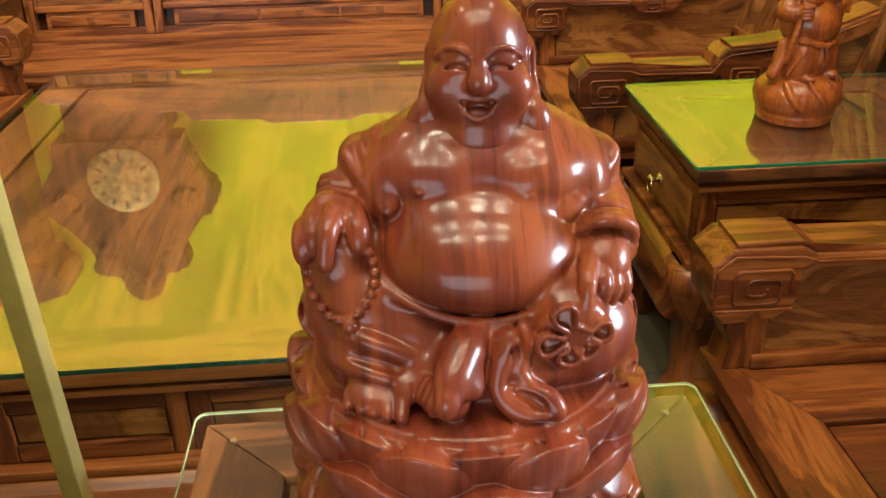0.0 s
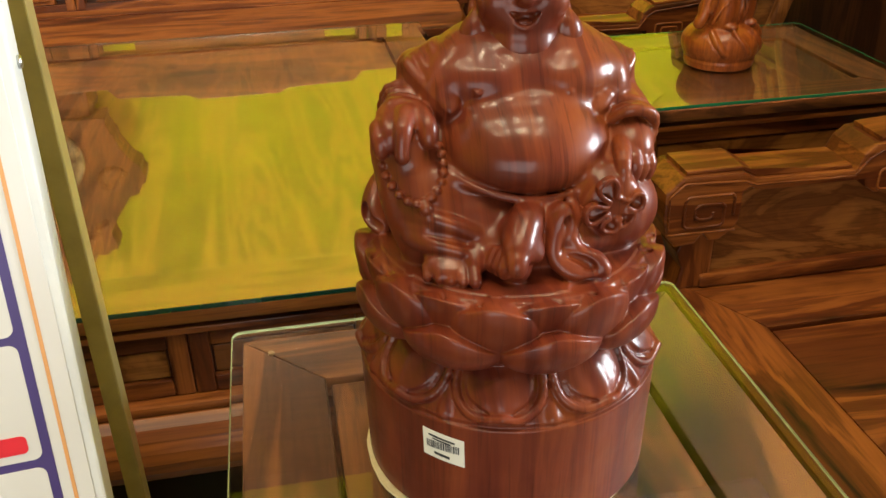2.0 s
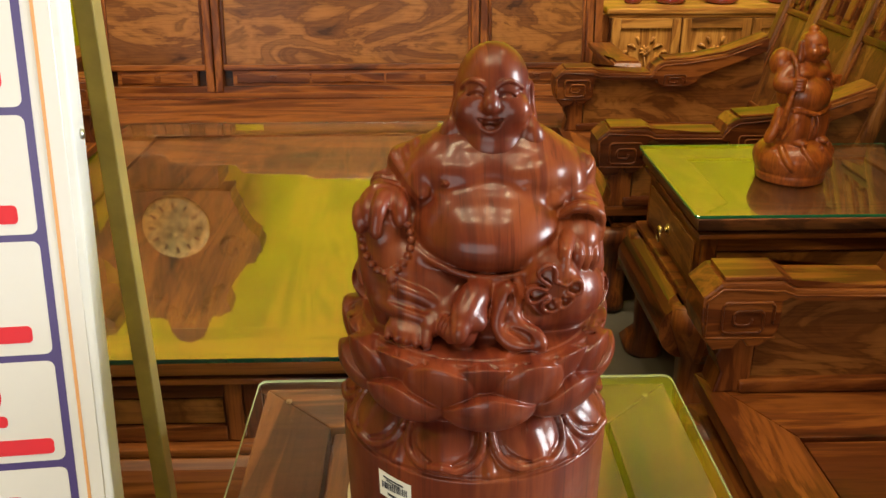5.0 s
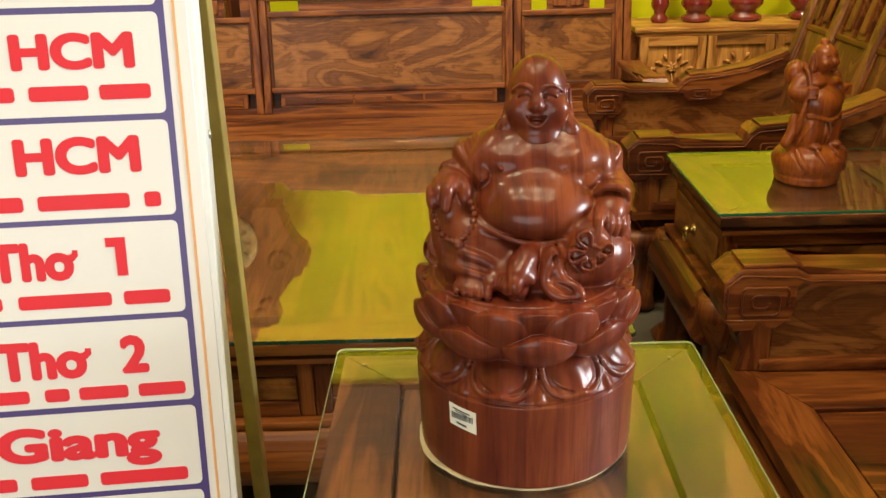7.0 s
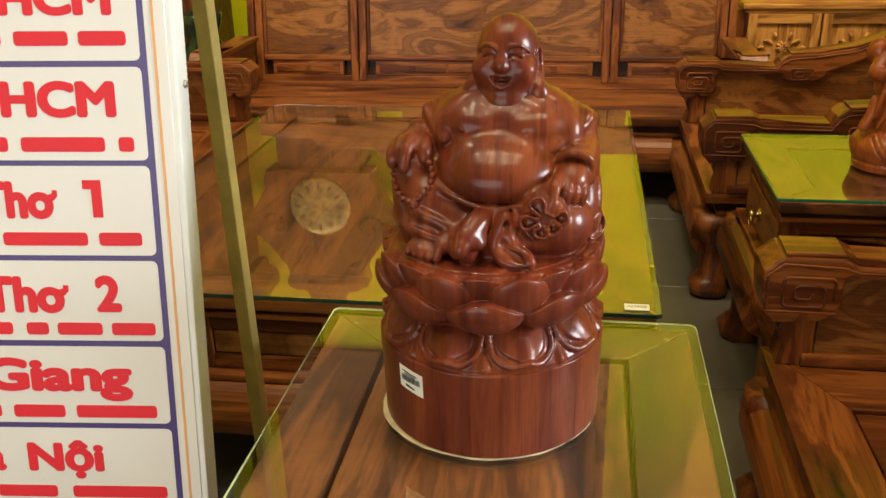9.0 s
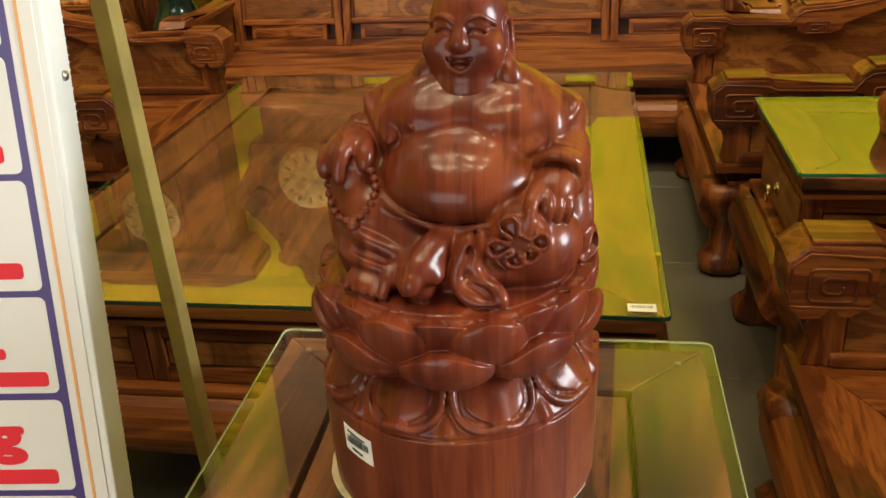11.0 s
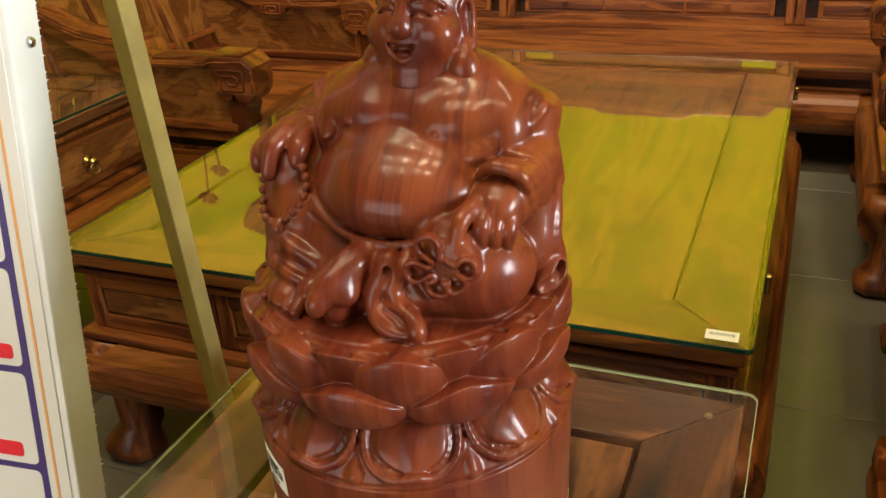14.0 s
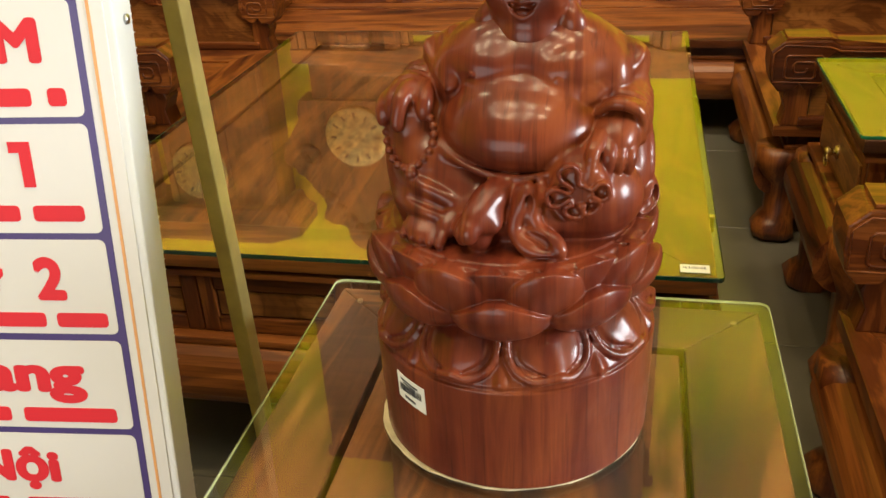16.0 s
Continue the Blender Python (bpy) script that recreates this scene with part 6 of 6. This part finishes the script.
        h.ball((x + s * 0.0165, 0.0212, 0.4872), (0.0105, 0.0052, 0.0052), (0, 0, s * 18), 0.005)       # lid
        h.ball((x + s * 0.0165, 0.0200, 0.4762), (0.0100, 0.0050, 0.0044), (0, 0, s * 20), 0.006)
        h.line([(x + s * 0.0066, 0.0160, 0.4794), (x + s * 0.0115, 0.0142, 0.4828), (x + s * 0.0180, 0.0150, 0.4834), (x + s * 0.0270, 0.0215, 0.4784)], [0.0008, 0.0019, 0.0020, 0.0008], 0.0008, True)
        h.line([(x + s * 0.0270, 0.0215, 0.4784), (x + s * 0.0310, 0.0262, 0.4764)], [0.0007, 0.0003], 0.0016, True)
        h.ball((x + s * 0.0074, 0.0148, 0.4695), (0.0056, 0.0052, 0.0044), k=0.0035)                    # nostril wing
        h.ball((x + s * 0.0045, 0.0095, 0.4650), (0.0020, 0.0026, 0.0013), k=0.001, cut=True)
        # ear: a rim that runs from the top round the back into a heavy lobe
        ex = x + s * 0.0325
        h.line([(ex + s * 0.0018, 0.0450, 0.4700), (ex + s * 0.0030, 0.0455, 0.4830), (ex + s * 0.0042, 0.0520, 0.4885), (ex + s * 0.0065, 0.0585, 0.4830), (ex + s * 0.0075, 0.0580, 0.4660), (ex + s * 0.0090, 0.0500, 0.4500)], [0.0020, 0.0026, 0.0030, 0.0032, 0.0036, 0.0060], 0.0014)
        h.line([(ex + s * 0.0018, 0.0450, 0.4720), (ex + s * 0.0045, 0.0440, 0.4580), (ex + s * 0.0080, 0.0410, 0.4460)], [0.0022, 0.0040, 0.0070], 0.002)
        h.line([(ex + s * 0.0060, 0.0515, 0.4800), (ex + s * 0.0085, 0.0510, 0.4680), (ex + s * 0.0110, 0.0480, 0.4580)], [0.0020, 0.0026, 0.0014], 0.0014, True)
        h.ball((ex + s * 0.0100, 0.0375, 0.4330), (0.0140, 0.0135, 0.0190), (0, s * -10, 0), 0.005)
    h.line([(x, 0.0190, 0.4930), (x, 0.0160, 0.4850), (x, 0.0118, 0.4755), (x, 0.0102, 0.4705)], [0.0014, 0.0028, 0.0052, 0.0058], 0.005)
    # open, laughing mouth with turned-up corners, its lips thin
    mz = 0.4525
    h.ball((x, 0.0180, mz - 0.0010), (0.0185, 0.0080, 0.0130), k=0.008)
    h.ball((x, 0.0085, mz + 0.0010), (0.0105, 0.0085, 0.0070), k=0.0014, cut=True)
    for s in (-1, 1):
        h.line([(x + s * 0.0070, 0.0100, mz + 0.0030), (x + s * 0.0115, 0.0115, mz + 0.0052), (x + s * 0.0150, 0.0140, mz + 0.0088)], [0.0022, 0.0015, 0.0005], 0.0014, True)
    h.line([(x - 0.0120, 0.0145, mz + 0.0094), (x - 0.0065, 0.0112, mz + 0.0078), (x, 0.0098, mz + 0.0072), (x + 0.0065, 0.0112, mz + 0.0078), (x + 0.0120, 0.0145, mz + 0.0094)], [0.0004, 0.0011, 0.0013, 0.0011, 0.0004], 0.0020)
    h.line([(x - 0.0110, 0.0145, mz + 0.0048), (x - 0.0085, 0.0115, mz - 0.0038), (x, 0.0096, mz - 0.0080), (x + 0.0085, 0.0115, mz - 0.0038), (x + 0.0110, 0.0145, mz + 0.0048)], [0.0004, 0.0013, 0.0018, 0.0013, 0.0004], 0.0020)
    h.line([(x - 0.0075, 0.0150, mz + 0.0055), (x, 0.0130, mz + 0.0046), (x + 0.0075, 0.0150, mz + 0.0055)], 0.0013, 0.0006)
    h.ball((x, 0.0150, mz - 0.0030), (0.0078, 0.0044, 0.0030), k=0.001)
    ob = carved_mesh("buddha_statue", [b, h], STATUE, [(0, 0, 0), (0, -0.0090, -0.0015)], [0, 8])
    ob.location = (OX, OY, OZ)
    return tagged(ob, "glossy red-brown carved wooden laughing figure seated on a lotus base", "statue")


seated_figure()
bm = bmesh.new()
ring = []
for i in range(72):
    a = 2 * math.pi * i / 72
    r = 0.1468 + 0.0010 * math.sin(3 * a + 1) + 0.0008 * math.sin(11 * a) + 0.0005 * math.sin(29 * a) + 0.0085 * max(0.0, math.cos((a - 3.5) * 1.5)) ** 2 * (1 if 2.4 < a < 4.6 else 0)
    ring.append((OX + r * math.cos(a), OY + r * math.sin(a)))
prism(ring, "z", SZ + 0.0003, SZ + 0.0030, 0.0005, bm, seg=1)
tagged(part("cardboard_pad", bm, CARD), "thin pale cardboard disc under the statue with rough edge", "pad")

# label on the base: a curved slip
bm = bmesh.new()


def slip(bm, a0, a1, z0, z1, r, tilt=0.0, thick=0.0005):
    g = []
    for k in range(9):
        a = a0 + (a1 - a0) * k / 8
        dz = tilt * (k / 8 - 0.5)
        for rr in (r, r + thick):
            for z in (z0, z1):
                rr2 = rr + (z / 0.121) * 0.0035
                p = polar(rr2, a, z + dz)
                g.append(bm.verts.new((p[0] + OX, p[1] + OY, p[2] + OZ)))
    for k in range(8):
        q = 4 * k
        for i, j in ((0, 1), (1, 3), (3, 2), (2, 0)):
            bm.faces.new((g[q + i], g[q + j], g[q + 4 + j], g[q + 4 + i]))


slip(bm, -45, -29, 0.076, 0.108, 0.1482, -0.004)
part("paper", bm, PAPER, lab)
rng = random.Random(2)
bm = bmesh.new()
a = -43.4
while a < -31:
    w = rng.choice((0.18, 0.18, 0.36, 0.5))
    slip(bm, a, a + w, 0.0890, 0.0975, 0.1488, 0)
    a += w + rng.choice((0.25, 0.4))
part("bar_code", bm, INK, lab)
bm = bmesh.new()
slip(bm, -42.5, -32.5, 0.1015, 0.1033, 0.1488, -0.003)
slip(bm, -41, -34, 0.0985, 0.0999, 0.1488, -0.002)
slip(bm, -40.5, -34.5, 0.0810, 0.0838, 0.1488, -0.002)
part("print_bar", bm, INK, lab)

# label on the coffee table glass
tl = thing("price_label", "white paper price label with bar code on the table glass", "label")
part("paper", box(0.2405, 0.2925, 1.171, 1.200, TZ + 0.0003, TZ + 0.0009, 0, m=None), PAPER, tl)
bm = bmesh.new()
xx = 0.246
while xx < 0.286:
    w = rng.choice((0.0008, 0.0008, 0.0016))
    box(xx, xx + w, 1.184, 1.192, TZ + 0.0010, TZ + 0.0013, 0, bm)
    xx += w + rng.choice((0.001, 0.0018))
part("bar_code", bm, INK, tl)


# ---- the small standing figure on the side table ----
def small_figure():
    c = Carving((-0.14, -0.12, -0.003), (0.15, 0.12, 0.435), 0.0021)
    c.drum(0.086, 0.090, 0.0, 0.020, 0.004)
    c.ball((0, 0, 0.064), (0.101, 0.096, 0.057), k=0.006)
    c.drum(0.092, 0.094, 0.020, 0.078, 0.020, 0.016)
    for a in (-62, -24, 14, 50, 84):
        c.line([polar(0.080, a - 16, 0.108), polar(0.101, a, 0.075), polar(0.098, a + 16, 0.042)], 0.0016, 0.006, True)
        c.line([polar(0.082, a - 8, 0.104), polar(0.098, a + 6, 0.075), polar(0.096, a + 20, 0.046)], 0.003, 0.010)
    # legs in a folded skirt
    c.ball((0.0, 0.0, 0.142), (0.076, 0.056, 0.054), k=0.010)
    for s in (-1, 1):
        c.line([(s * 0.030, -0.020, 0.108), (s * 0.034, -0.032, 0.145), (s * 0.030, -0.020, 0.185)], [0.028, 0.026, 0.034], 0.010)
        c.ball((s * 0.036, -0.048, 0.112), (0.018, 0.026, 0.011), k=0.004)
        for q in range(5):
            c.line([(s * (0.004 + 0.012 * q), -0.050, 0.188 - 0.004 * q), (s * (0.010 + 0.013 * q), -0.060 + 0.005 * q, 0.155), (s * (0.008 + 0.016 * q), -0.050 + 0.006 * q, 0.120)], 0.0045, 0.003)
        c.line([(s * 0.070, 0.0, 0.190), (s * 0.082, -0.006, 0.150), (s * 0.092, 0.0, 0.118)], [0.010, 0.012, 0.014], 0.006)
    # belly and chest
    c.ball((0, -0.006, 0.226), (0.070, 0.064, 0.056), k=0.006)
    c.ball((0, -0.018, 0.222), (0.054, 0.054, 0.044), k=0.004)
    c.ball((0, 0.006, 0.284), (0.064, 0.042, 0.032), k=0.010)
    c.line([(-0.060, -0.040, 0.196), (0, -0.066, 0.186), (0.060, -0.040, 0.196)], 0.006, 0.003)
    for s in (-1, 1):
        c.ball((s * 0.028, -0.024, 0.282), (0.028, 0.020, 0.015), k=0.006)
    # head with top knot
    c.ball((0.006, -0.006, 0.348), (0.035, 0.036, 0.038), k=0.006)
    c.ball((0.006, -0.012, 0.330), (0.034, 0.031, 0.022), k=0.008)
    c.ball((0.006, -0.044, 0.342), (0.008, 0.008, 0.008), k=0.004)
    c.ball((0.006, -0.002, 0.388), (0.013, 0.013, 0.012), k=0.003)
    c.ball((0.006, -0.044, 0.325), (0.012, 0.006, 0.005), k=0.002, cut=True)
    for s in (-1, 1):
        c.ball((0.006 + s * 0.016, -0.040, 0.353), (0.008, 0.005, 0.0025), k=0.002, cut=True)
        c.ball((0.006 + s * 0.018, -0.032, 0.336), (0.012, 0.010, 0.010), k=0.004)
        c.line([(0.006 + s * 0.035, -0.002, 0.358), (0.006 + s * 0.038, -0.006, 0.318)], [0.006, 0.011], 0.004)
    # one fist at the chest holding a sack, the other hand held back
    c.line([(-0.052, 0.004, 0.288), (-0.080, -0.004, 0.258), (-0.066, -0.036, 0.262)], [0.024, 0.020, 0.015], 0.006)
    c.ball((-0.064, -0.044, 0.266), (0.017, 0.015, 0.018), k=0.003)
    for i in range(4):
        c.line([(-0.050, -0.050, 0.276 - 0.008 * i), (-0.064, -0.060, 0.277 - 0.008 * i), (-0.077, -0.050, 0.276 - 0.008 * i)], 0.0046, 0.001)
    c.line([(-0.066, -0.040, 0.280), (-0.060, -0.022, 0.312), (-0.048, 0.010, 0.332)], 0.006, 0.003)
    c.ball((-0.056, 0.030, 0.306), (0.030, 0.028, 0.036), k=0.006)
    c.line([(-0.070, -0.040, 0.252), (-0.078, -0.034, 0.200), (-0.074, -0.020, 0.150)], [0.006, 0.007, 0.009], 0.004)
    c.line([(0.052, 0.004, 0.285), (0.080, 0.006, 0.258), (0.086, -0.010, 0.256)], [0.024, 0.019, 0.013], 0.006)
    for i in range(4):
        c.rod((0.084, -0.014, 0.264 - 0.007 * i), (0.104, -0.022, 0.266 - 0.008 * i), 0.0055, 0.0042, 0.002)
    for s in (-1, 1):
        c.line([(s * 0.052, -0.012, 0.300), (s * 0.066, -0.026, 0.24), (s * 0.060, -0.018, 0.17), (s * 0.074, 0, 0.13)], [0.010, 0.009, 0.009, 0.010], 0.006)
    ob = carved_mesh("small_statue", [c], ORANGE)
    ob.matrix_world = pose(0.950, 1.915, 0.6665, 0, 0, 24)
    return tagged(ob, "small orange-brown carved wooden standing figure on a round base", "statue")


small_figure()
